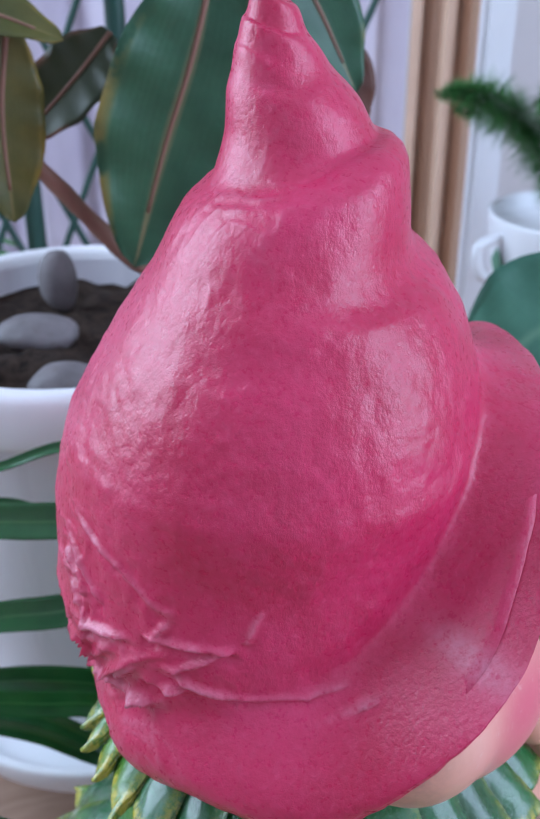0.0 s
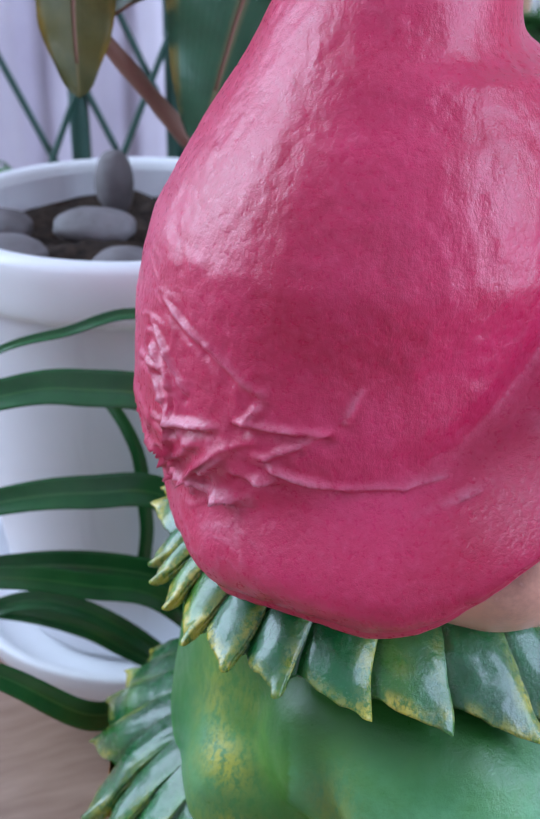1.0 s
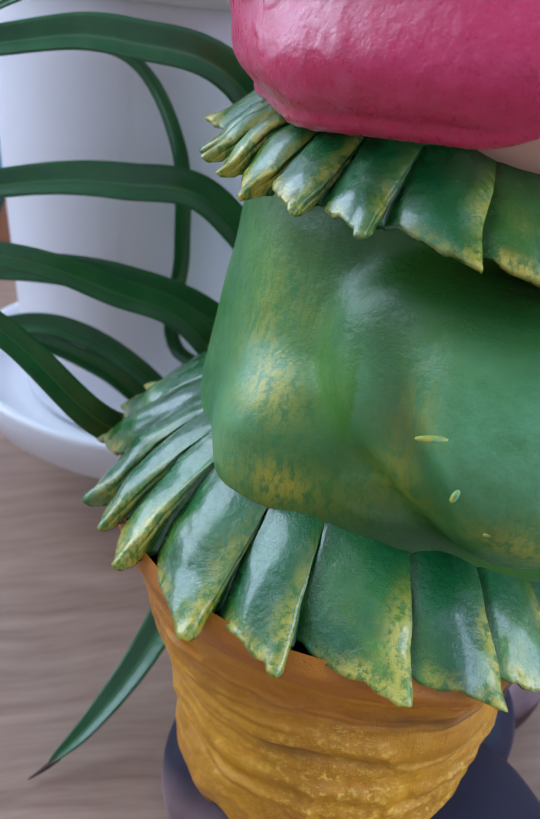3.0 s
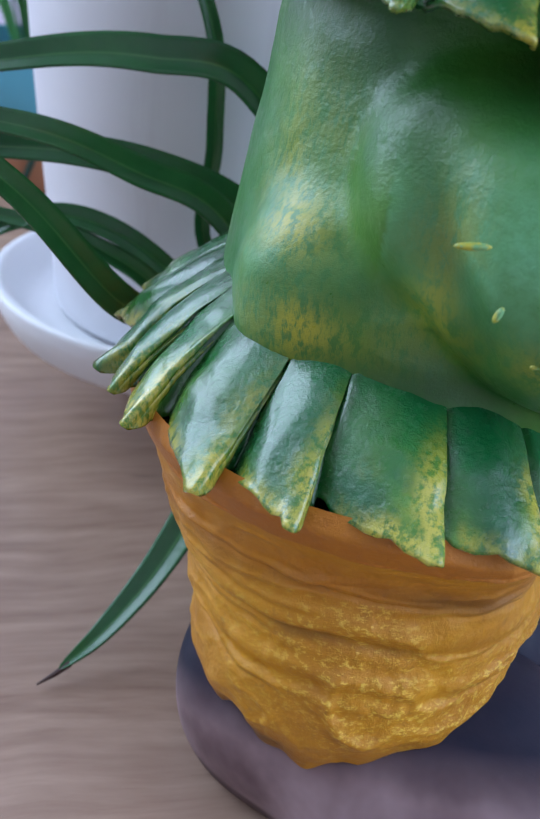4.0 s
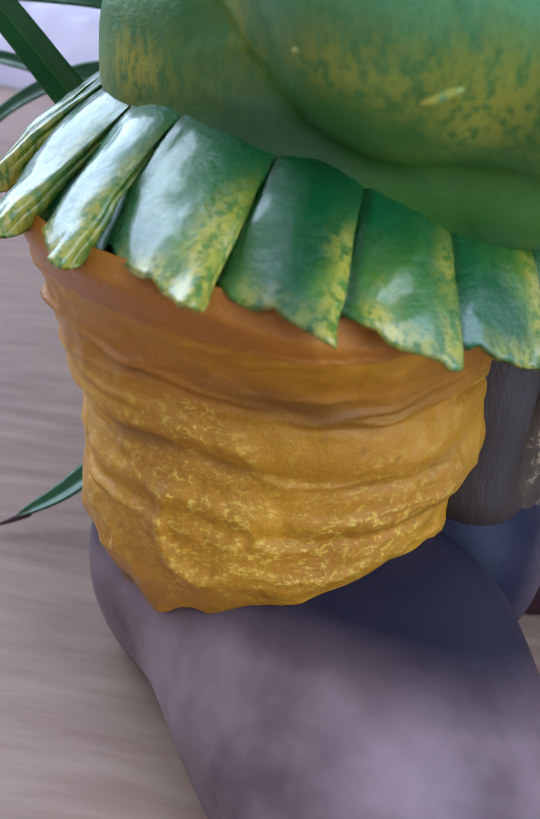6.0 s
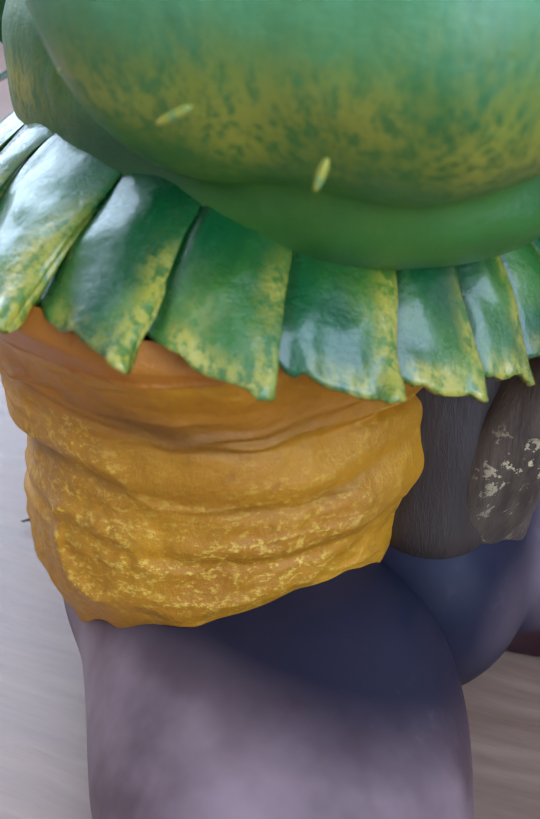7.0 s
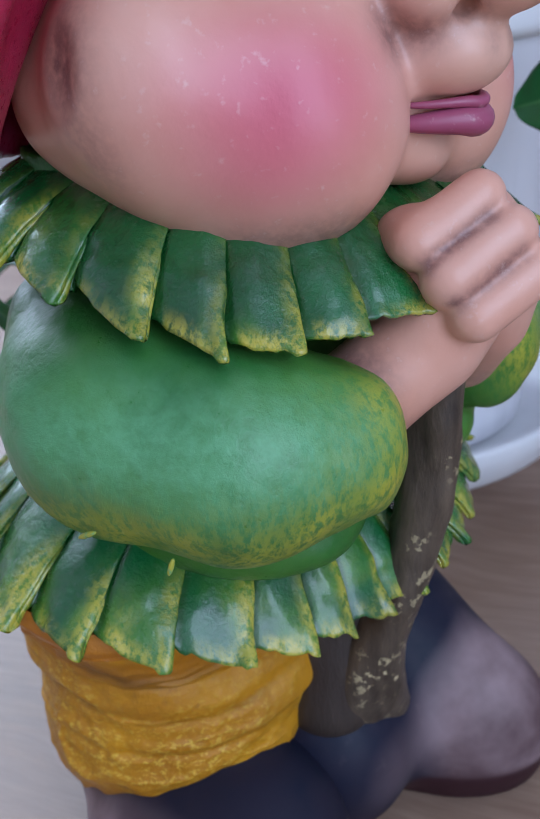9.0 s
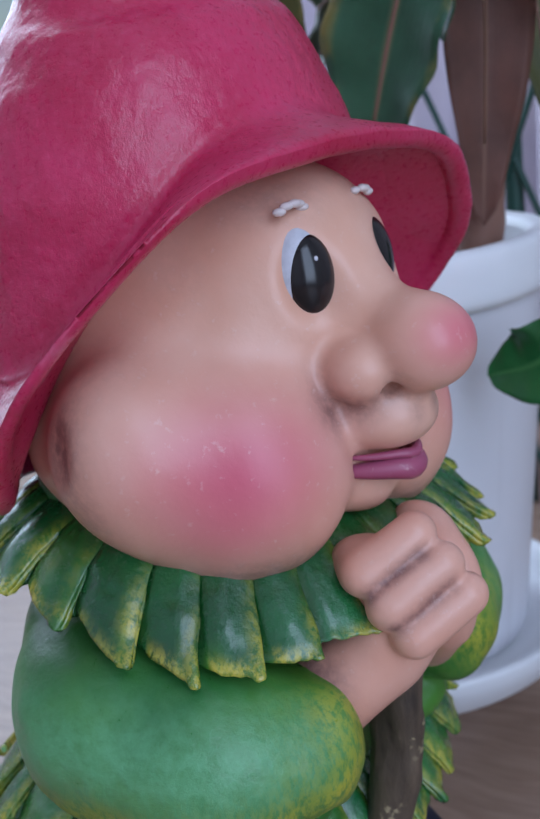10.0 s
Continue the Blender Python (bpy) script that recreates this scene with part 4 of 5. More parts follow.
def build_jacket():
    def field(p):
        q = p.copy()
        q[..., 1] = MID - np.abs(p[..., 1] - MID)
        z = p[..., 2]
        w = np.clip((z - 0.15) / 0.09, 0, 1)
        rx, ry = 0.060 - 0.013 * w, 0.078 - 0.016 * w
        e = np.sqrt(((p[..., 0] - 0.001) / rx) ** 2 + ((p[..., 1] - MID) / ry) ** 2)
        body = (e - 1) * 0.058
        body = np.maximum(body, np.maximum(0.128 - z, z - 0.262))
        off = p[..., 1] - MID
        q[..., 0] = p[..., 0] + np.where(off > 0, 0.006, 0.0)      # the far sleeve lies closer in
        q[..., 1] = MID - np.where(off > 0, off * 1.22, -off)
        arm = rod(q, (0.004, 0.222, 0.205), (0.030, 0.2115, 0.1945), 0.0270, 0.0315)
        arm = union(arm, rod(q, (0.030, 0.2115, 0.1945), (0.064, 0.2195, 0.1890), 0.0315, 0.0280), 0.012)
        arm = union(arm, rod(q, (0.064, 0.2195, 0.1890), (0.078, 0.2350, 0.1880), 0.0280, 0.0230), 0.010)
        body = union(body, ball(q, (-0.026, 0.234, 0.172), (0.022, 0.018, 0.022)), 0.012)      # bagging back panel
        body = union(body, ball(q, (0.040, 0.242, 0.156), (0.040, 0.032, 0.017)), 0.010)       # belly under the sleeve
        d = union(body, arm, 0.005)
        d = union(d, ball(q, (0.089, 0.243, 0.186), (0.006, 0.010, 0.017), (0.75, 0.6, 0)), 0.006)
        v0, v1 = np.array([-0.017, 0.202, 0.228]), np.array([0.010, 0.188, 0.164])
        sv = np.clip(((q - v0) @ (v1 - v0)) / ((v1 - v0) @ (v1 - v0)), 0, 1)
        gap = np.linalg.norm(q - v0 - sv[..., None] * (v1 - v0), axis=-1)
        d = d + 0.0040 * np.exp(-(gap / 0.0075) ** 2)              # the hollow between back and sleeve
        fold = np.clip(1 - 3 * np.abs(value_noise(p * np.array([0.6, 0.6, 1.6]), 62, 7)), 0, 1)
        d = d - 0.0005 * fold * (bell(p, (-0.02, 0.21, 0.168), (0.03, 0.03, 0.014)) + 0.5 * bell(p, (0.02, 0.19, 0.20), (0.05, 0.03, 0.03)))
        return d + 0.0015 * value_noise(p, 34, 5) + 0.0006 * value_noise(p, 100, 6)
    v, f = skin_of(field, (-0.068, 0.172, 0.130), (0.108, 0.394, 0.262), 0.0014)
    m = v.copy()
    m[:, 1] = MID - np.abs(v[:, 1] - MID)
    armness = np.clip((0.225 - m[:, 1]) / 0.03 + np.clip(m[:, 0] - 0.06, 0, 1) * 20, 0, 1) * (m[:, 0] > -0.015)
    yel = 0.62 * armness * np.exp(-((v[:, 2] - 0.174) / 0.012) ** 2) * np.clip((m[:, 0] - 0.01) / 0.03, 0.15, 1)
    yel += 1.0 * bell(m, (0.098, 0.240, 0.190), (0.014, 0.018, 0.020))
    yel += 0.85 * bell(m, (-0.036, 0.224, 0.190), (0.010, 0.024, 0.030)) + 0.8 * bell(m, (-0.030, 0.216, 0.166), (0.018, 0.018, 0.009)) + 0.7 * bell(m, (-0.003, 0.198, 0.193), (0.006, 0.02, 0.018)) + 0.5 * bell(m, (0.015, 0.19, 0.176), (0.02, 0.02, 0.008))
    yel *= 0.75 + 0.7 * value_noise(v, 90, 51)
    # sky light put into the colour: mint band along sleeve top and back
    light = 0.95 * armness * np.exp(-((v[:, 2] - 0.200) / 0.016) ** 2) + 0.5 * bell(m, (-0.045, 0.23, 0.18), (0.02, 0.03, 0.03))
    # shade painted into the green: sleeve hollow, under the collar, under the sleeve
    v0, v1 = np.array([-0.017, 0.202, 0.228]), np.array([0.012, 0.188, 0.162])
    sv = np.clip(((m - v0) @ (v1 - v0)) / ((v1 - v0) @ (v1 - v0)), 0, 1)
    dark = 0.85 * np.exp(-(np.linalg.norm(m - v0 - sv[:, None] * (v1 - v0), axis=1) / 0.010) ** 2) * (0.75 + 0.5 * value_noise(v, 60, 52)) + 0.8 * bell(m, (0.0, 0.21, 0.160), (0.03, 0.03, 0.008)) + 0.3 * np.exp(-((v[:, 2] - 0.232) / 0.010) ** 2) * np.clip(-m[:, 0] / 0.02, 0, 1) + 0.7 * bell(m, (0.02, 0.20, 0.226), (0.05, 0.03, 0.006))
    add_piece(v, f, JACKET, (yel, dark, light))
    # small flakes of pale paint standing off the sleeve
    for c, ax, ln in (((0.001, 0.1822, 0.2035), (1, -0.05, 0.1), 0.006), ((0.043, 0.1815, 0.1765), (1, 0.15, 0.5), 0.006), ((0.063, 0.1905, 0.1690), (0.3, 0.2, 1), 0.0045),
                      ((0.019, 0.1835, 0.1805), (1, 0.1, 0.35), 0.0035), ((0.008, 0.1795, 0.1915), (0.4, 0, 1), 0.003)):
        ball_piece(c, (ln * 0.62, 0.0009, 0.0008), JACKET, ax, 8, (1, 0, 1))


def build_trousers():
    rows = np.array([
        (0.1385, 0.0, 0.277, 0.081, 0.095), (0.133, 0.0, 0.276, 0.082, 0.096), (0.127, 0.0, 0.274, 0.079, 0.090), (0.118, -0.001, 0.268, 0.073, 0.077),
        (0.107, -0.002, 0.262, 0.068, 0.066), (0.092, -0.002, 0.255, 0.058, 0.060), (0.084, -0.002, 0.252, 0.055, 0.056), (0.075, -0.004, 0.248, 0.051, 0.0535),
        (0.066, -0.005, 0.245, 0.049, 0.051), (0.058, -0.005, 0.244, 0.0495, 0.050), (0.052, -0.005, 0.245, 0.048, 0.048), (0.047, -0.005, 0.246, 0.045, 0.046)])
    nu, nv = 420, 200
    a = np.linspace(0, 2 * math.pi, nu, endpoint=False)
    zz = np.linspace(rows[0, 0], rows[-1, 0], nv)
    col = [np.interp(-zz, -rows[:, 0], rows[:, i]) for i in range(1, 5)]
    ker = np.hanning(9)
    ker /= ker.sum()
    col = [np.convolve(np.pad(c, 4, "edge"), ker, "valid") for c in col]
    ragged = 0.0022 * np.sin(3 * a + 0.6) + 0.0018 * np.sin(7 * a + 2) + 0.0015 * np.sin(17 * a)
    vs = []
    for j in range(nv):
        w = j / (nv - 1)
        z = zz[j] + ragged * w ** 3 + 0.006 * w ** 3 * np.clip(-np.cos(a), 0, 1)
        vs.append(np.stack([col[0][j] - col[2][j] * np.cos(a), col[1][j] - col[3][j] * np.sin(a), z], 1))
    for t in (0.35, 0.7, 1.0):     # turned-in lower edge
        last = vs[nv - 1]
        vs.append(last + (np.array([-0.008, 0.246, 0.040]) - last) * np.array([0.12 * t, 0.12 * t, 0]) - np.array([0, 0, 0.0006]) + np.array([0, 0, 0.003 * t * t]))
    v = np.concatenate(vs)
    pull = 1 - 0.45 * np.clip((v[:, 2] - 0.078) / 0.024, 0, 1)
    v[:, 0] = np.where(v[:, 0] > 0.025, 0.025 + (v[:, 0] - 0.025) * pull, v[:, 0])
    v[:, 2] -= np.clip(v[:, 0], 0, 1) * 0.16 * np.clip((v[:, 2] - 0.10) / 0.03, 0, 1)
    out = np.stack([-np.cos(np.tile(a, len(vs))), -np.sin(np.tile(a, len(vs))), np.zeros(len(v))], 1)
    band = v[:, 2] + 0.004 * value_noise(v, 22, 8)
    wr = 0.0019 * np.exp(-((band - 0.0965) / 0.0035) ** 2) - 0.0026 * np.exp(-((band - 0.0905) / 0.0026) ** 2) + 0.0022 * np.exp(-((band - 0.0795) / 0.0028) ** 2) - 0.0016 * np.exp(-((band - 0.0745) / 0.002) ** 2)
    wr = 0.5 * wr * np.clip(0.65 + 1.1 * value_noise(v, 30, 24), 0.05, 1.5)
    # pinched seams that wander round the leg
    wander = 0.0030 * value_noise(v, 34, 25) + 0.0012 * value_noise(v, 120, 26)
    for z0, lean, hgt, x0, x1 in ((0.1065, -0.10, 0.0016, -0.07, 0.06), (0.1015, 0.14, 0.0013, 0.00, 0.06), (0.0905, 0.05, 0.0012, -0.07, -0.005), (0.0985, -0.02, 0.0008, -0.07, -0.01),
                                  (0.0640, -0.25, 0.0010, -0.06, 0.0), (0.1150, 0.3, 0.0009, -0.03, 0.03)):
        e = v[:, 2] - (z0 + lean * v[:, 0]) + wander
        span = np.clip((v[:, 0] - x0) / 0.012, 0, 1) * np.clip((x1 - v[:, 0]) / 0.012, 0, 1) * np.clip(0.6 + 1.0 * value_noise(v, 70, 27), 0, 1.2)
        wr += span * hgt * (np.exp(-(e / 0.0011) ** 2) - 0.8 * np.exp(-((e + 0.0022) / 0.0012) ** 2))
    ridge = np.clip(1 - 2.4 * np.abs(value_noise(v * np.array([1, 1, 2.2]), 55, 21)), 0, 1)
    swirl = np.linalg.norm((v - np.array([0.0, 0.20, 0.074])) * np.array([1.0, 0.4, 0.8]), axis=1)
    wr += 0.0015 * np.exp(-((swirl - 0.011) / 0.0016) ** 2) * np.clip((0.003 - np.maximum(v[:, 0] - 0.006, v[:, 2] - 0.082)) / 0.006, 0, 1) * (v[:, 1] < 0.22)
    low = v[:, 2] < 0.125
    v = v + out * ((wr + 0.0006 * ridge ** 2 + 0.0018 * value_noise(v, 38, 22) + 0.0006 * value_noise(v, 170, 23) + 0.0004 * value_noise(v, 420, 28) * np.clip(value_noise(v, 40, 29) + 0.4, 0, 1)) * low)[:, None]
    yel = np.clip(0.7 * np.clip(ridge - 0.5, 0, 1) + 0.7 * np.clip(value_noise(v, 26, 77), 0, 1) + 330 * np.clip(wr - 0.0006, 0, 1) + 0.5 * bell(v, (0.02, 0.2, 0.07), (0.03, 0.05, 0.02)), 0, 1) * (v[:, 2] < 0.105)
    hem = (v[:, 2] > 0.124) * 0.65 + 0.35 * np.exp(-((v[:, 2] - 0.112) / 0.008) ** 2)
    # dark brown towards the root, plus shade painted into hem recess, creases and lower edge
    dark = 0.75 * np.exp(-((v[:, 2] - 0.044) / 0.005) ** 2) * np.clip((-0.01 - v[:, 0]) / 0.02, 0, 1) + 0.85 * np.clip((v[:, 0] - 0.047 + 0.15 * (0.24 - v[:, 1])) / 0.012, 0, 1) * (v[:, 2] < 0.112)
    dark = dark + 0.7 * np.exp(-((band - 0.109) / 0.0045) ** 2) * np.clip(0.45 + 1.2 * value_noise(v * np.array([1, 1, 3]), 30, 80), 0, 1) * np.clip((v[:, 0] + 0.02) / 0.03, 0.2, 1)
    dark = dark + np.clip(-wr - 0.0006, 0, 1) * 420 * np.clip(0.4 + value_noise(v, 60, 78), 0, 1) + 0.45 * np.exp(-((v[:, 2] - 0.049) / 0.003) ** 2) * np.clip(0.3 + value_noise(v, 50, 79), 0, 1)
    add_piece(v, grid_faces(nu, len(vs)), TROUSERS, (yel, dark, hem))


def build_boots():
    def near(p):
        d = ball(p, (0.041, 0.209, 0.019), (0.053, 0.044, 0.036), (0.74, -0.52, 0))
        d = union(d, ball(p, (0.000, 0.237, 0.028), (0.051, 0.038, 0.036), (0.80, -0.45, 0)), 0.02)
        d = union(d, ball(p, (-0.020, 0.250, 0.028), (0.038, 0.034, 0.044)), 0.015)
        d = union(d, rod(p, (0.0, 0.248, 0.05), (0.0, 0.25, 0.075), 0.036, 0.034), 0.01)
        d = union(d, ball(p, (0.042, 0.232, 0.024), (0.030, 0.030, 0.036)), 0.015)
        return np.maximum(d, 0.0005 - p[..., 2]) + 0.0007 * value_noise(p, 30, 31)

    def far(p):
        d = ball(p, (0.058, 0.327, 0.020), (0.043, 0.030, 0.040), (0.90, 0.40, 0))
        d = union(d, ball(p, (0.030, 0.325, 0.046), (0.034, 0.034, 0.040)), 0.02)
        d = union(d, rod(p, (0.0, 0.305, 0.03), (0.0, 0.315, 0.12), 0.034, 0.036), 0.015)
        d = union(d, ball(p, (0.038, 0.278, 0.034), (0.032, 0.030, 0.036)), 0.016)
        return np.maximum(d, 0.0005 - p[..., 2]) + 0.0007 * value_noise(p, 30, 33)
    v, f = skin_of(near, (-0.075, 0.15, -0.002), (0.105, 0.30, 0.090), 0.0016)
    navy = np.clip((v[:, 2] - 0.035 + 0.45 * (v[:, 1] - 0.215)) / 0.016, 0, 1)
    sole = np.clip((0.013 - v[:, 2]) / 0.003, 0, 1) * 0.8 * np.clip((0.02 - v[:, 0]) / 0.03, 0.2, 1)
    add_piece(v, f, BOOT, (navy, 0, sole))
    v, f = skin_of(far, (-0.045, 0.245, -0.002), (0.122, 0.385, 0.160), 0.0018)
    navy = np.clip((0.078 - v[:, 0] + 0.5 * value_noise(v, 30, 35) * 0.03) / 0.014, 0, 1)
    sole = np.clip((0.016 - v[:, 2]) / 0.003, 0, 1)
    add_piece(v, f, BOOT, (navy, 0, sole))


def build_staff_and_fists():
    line = bend([(0.085, 0.282, 0.232), (0.0835, 0.283, 0.190), (0.079, 0.2825, 0.150), (0.071, 0.280, 0.115), (0.061, 0.277, 0.085), (0.053, 0.281, 0.058), (0.046, 0.290, 0.040)], 70)
    r = np.interp(np.linspace(0, 1, 70), (0, 0.3, 0.55, 0.75, 1), (0.0080, 0.0088, 0.0105, 0.0130, 0.0165))
    nu = 40
    a = np.linspace(0, 2 * math.pi, nu, endpoint=False)
    vs = []
    for i in range(70):
        rr = r[i] * (1 + 0.10 * np.sin(2 * a + 0.1 * i) + 0.07 * np.sin(3 * a - 0.23 * i))
        vs.append(line[i] + np.stack([rr * np.cos(a), rr * np.sin(a), 0 * a], 1))
    v = np.concatenate(vs)
    v += 0.0009 * np.stack([value_noise(v, 120, s) for s in (41, 42, 43)], 1)
    fleck = np.clip(0.3 + 1.2 * value_noise(v, 60, 44), 0, 1)
    add_piece(v, grid_faces(nu, 70), STICK, (fleck, 0 * fleck, 0))

    def root(p):
        d = rod(p, (0.046, 0.277, 0.118), (0.044, 0.272, 0.062), 0.015, 0.017)
        d = union(d, ball(p, (0.018, 0.285, 0.095), (0.03, 0.03, 0.030)), 0.015)
        return d + 0.0012 * value_noise(p, 60, 45)
    v, f = skin_of(root, (-0.015, 0.24, 0.02), (0.085, 0.325, 0.134), 0.0018)
    add_piece(v, f, STICK, (np.clip(value_noise(v, 40, 46), 0, 1) * 0.4, np.full(len(v), 0.85), 0))

    def fists(p):
        q = p + np.array([0.006, 0.002, 0.0])
        near = q.copy()
        off = q[..., 1] - MID - 0.004
        q[..., 1] = MID + 0.004 - np.where(off > 0, off * 1.7, -off)
        d = rod(q, (0.082, 0.250, 0.192), (0.097, 0.268, 0.208), 0.0150, 0.0145)
        d = union(d, ball(q, (0.101, 0.276, 0.224), (0.0170, 0.0165, 0.0190)), 0.010)
        for x, y, z, r in ((0.1070, 0.264, 0.2440, 0.0072), (0.1150, 0.2650, 0.2355, 0.0076), (0.1205, 0.268, 0.2260, 0.0072)):
            d = union(d, rod(near, (x - 0.006, y - 0.004, z - 0.0055), (x + 0.003, y + 0.010, z + 0.0040), r, r * 0.92), 0.0013)
        d = union(d, ball(q, (0.095, 0.268, 0.238), (0.011, 0.009, 0.008)), 0.006)
        return d + 0.0004 * value_noise(p, 80, 47)
    v, f = skin_of(fists, (0.060, 0.225, 0.168), (0.135, 0.350, 0.264), 0.0012)
    m = v + np.array([0.006, 0.002, 0.0])
    m[:, 1] = MID + 0.004 - np.abs(m[:, 1] - MID - 0.004)
    # shade painted into the skin colour at cuff, wrist and finger gaps
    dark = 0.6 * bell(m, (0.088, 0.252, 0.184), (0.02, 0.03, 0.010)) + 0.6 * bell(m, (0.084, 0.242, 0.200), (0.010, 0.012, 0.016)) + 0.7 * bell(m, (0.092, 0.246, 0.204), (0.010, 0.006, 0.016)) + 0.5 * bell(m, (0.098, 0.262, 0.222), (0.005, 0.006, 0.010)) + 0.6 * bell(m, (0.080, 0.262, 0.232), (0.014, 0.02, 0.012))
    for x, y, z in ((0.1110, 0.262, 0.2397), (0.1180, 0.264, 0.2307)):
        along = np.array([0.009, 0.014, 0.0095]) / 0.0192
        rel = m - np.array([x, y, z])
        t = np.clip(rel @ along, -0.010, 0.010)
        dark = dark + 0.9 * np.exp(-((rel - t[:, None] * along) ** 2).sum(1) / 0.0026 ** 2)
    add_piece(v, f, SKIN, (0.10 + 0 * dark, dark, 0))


build_hat()
build_head()
build_eyes()
build_lips()
ruffle(0.020, 0.281, 0.079, 0.086, 0.55, 0.2440, 0.262, (8, 16, 23, 31, 41, 52, 64, 80, 97, 115, 128, 140.5, 152, 165), (0.0080, 0.0060), 4, -0.28, -0.15, (0.0, 0.075), 2.4, 1.0)
build_jacket()
ruffle(0.002, 0.278, 0.088, 0.100, 0.56, 0.1375, 0.1640, (5, 17, 27, 37.3, 57.5, 72.5, 93, 109, 126, 142, 154, 163, 172), (0.0110, 0.0055), 9, -0.33, -0.20, (0.025, 0.2), 2.0, 0.82)
build_trousers()
build_boots()
build_staff_and_fists()
gnome = new("garden_gnome", smooth_mesh("garden_gnome", np.concatenate(GV), GF, GMATS, GM, np.concatenate(GP)))
tagged(gnome, "painted plaster garden gnome, crimson hat, green ruffled jacket, ochre trousers", "figurine")


# ---- the white flower pot with its fig ----
PX, PY = -0.092, 0.505


def raised_saucer():
    t = thing("plant_saucer", (PX, PY, 0))
    prof = soft_profile([(0.001, 0.052), (0.088, 0.052), (0.098, 0.056), (0.108, 0.070), (0.114, 0.070), (0.113, 0.060), (0.104, 0.044), (0.085, 0.036), (0.001, 0.036)])
    part("dish", lathe_mesh("dish", prof, POT_RIM, (PX, PY, 0)), t)
    part("foot_ring", lathe_mesh("foot_ring", soft_profile([(0.001, 0.037), (0.052, 0.037), (0.048, 0.001), (0.001, 0.0005)]), WHITE_PLASTIC, (PX, PY, 0), 48), t)
    return tagged(t, "white plastic plant saucer on a narrow foot ring", "saucer")


def white_pot():
    t = thing("flower_pot", (PX, PY, 0.053))
    wall = [(0.090, 0.262), (0.0905, 0.287), (0.093, 0.293), (0.101, 0.294), (0.105, 0.290), (0.1055, 0.268), (0.103, 0.264), (0.0985, 0.262)]
    body = [(0.0975, 0.2635), (0.092, 0.18), (0.083, 0.085), (0.081, 0.0565), (0.076, 0.053), (0.001, 0.053)]
    part("rim", lathe_mesh("rim", soft_profile(wall), POT_RIM, (PX, PY, 0), 96), t, "thick rolled white rim")
    part("body", lathe_mesh("body", soft_profile(body), WHITE_PLASTIC, (PX, PY, 0), 96), t)
    inner = [(0.0895, 0.288), (0.089, 0.25), (0.001, 0.25)]
    part("liner", lathe_mesh("liner", inner, WHITE_PLASTIC, (PX, PY, 0), 96), t)
    return tagged(t, "white plastic flower pot with a thick rim, standing in its saucer", "pot")


raised_saucer()
white_pot()


def soil_bed():
    nu, nv = 64, 16
    vs = []
    for j in range(nv):
        r = 0.0885 * j / (nv - 1)
        a = np.linspace(0, 2 * math.pi, nu, endpoint=False)
        q = np.stack([PX + r * np.cos(a), PY + r * np.sin(a), np.full(nu, 0.274)], 1)
        q[:, 2] += 0.006 * value_noise(q, 45, 50) + 0.003 * value_noise(q, 130, 51)
        vs.append(q)
    ob = new("soil", smooth_mesh("soil", np.concatenate(vs), grid_faces(nu, nv), [SOIL]))
    return tagged(ob, "dark damp potting soil in the white pot", "soil", kind="stuff")


soil_bed()


def pebble(c, r, seed, label):
    bm = bmesh.new()
    bmesh.ops.create_icosphere(bm, subdivisions=4, radius=1)
    v = np.array([q.co[:] for q in bm.verts])
    v = v * (1 + 0.12 * value_noise(v, 1.3, seed)[:, None] + 0.03 * value_noise(v, 4, seed)[:, None]) * np.array(r)
    f = [[w.index for w in q.verts] for q in bm.faces]
    bm.free()
    return tagged(new("stone", smooth_mesh("stone", v + np.array(c), f, [STONE])), label, "stone", group="stones on the soil")


for i, (c, r) in enumerate((((-0.150, 0.462, 0.279), (0.020, 0.015, 0.009)), ((-0.112, 0.500, 0.281), (0.021, 0.015, 0.010)), ((-0.163, 0.508, 0.278), (0.016, 0.013, 0.010)),
                            ((-0.090, 0.448, 0.277), (0.018, 0.013, 0.009)))):
    pebble(c, r, 60 + i, "flat pale grey river stone lying on the soil")
pebble((-0.108, 0.548, 0.292), (0.0105, 0.009, 0.019), 70, "upright tapered grey stone stuck in the soil")


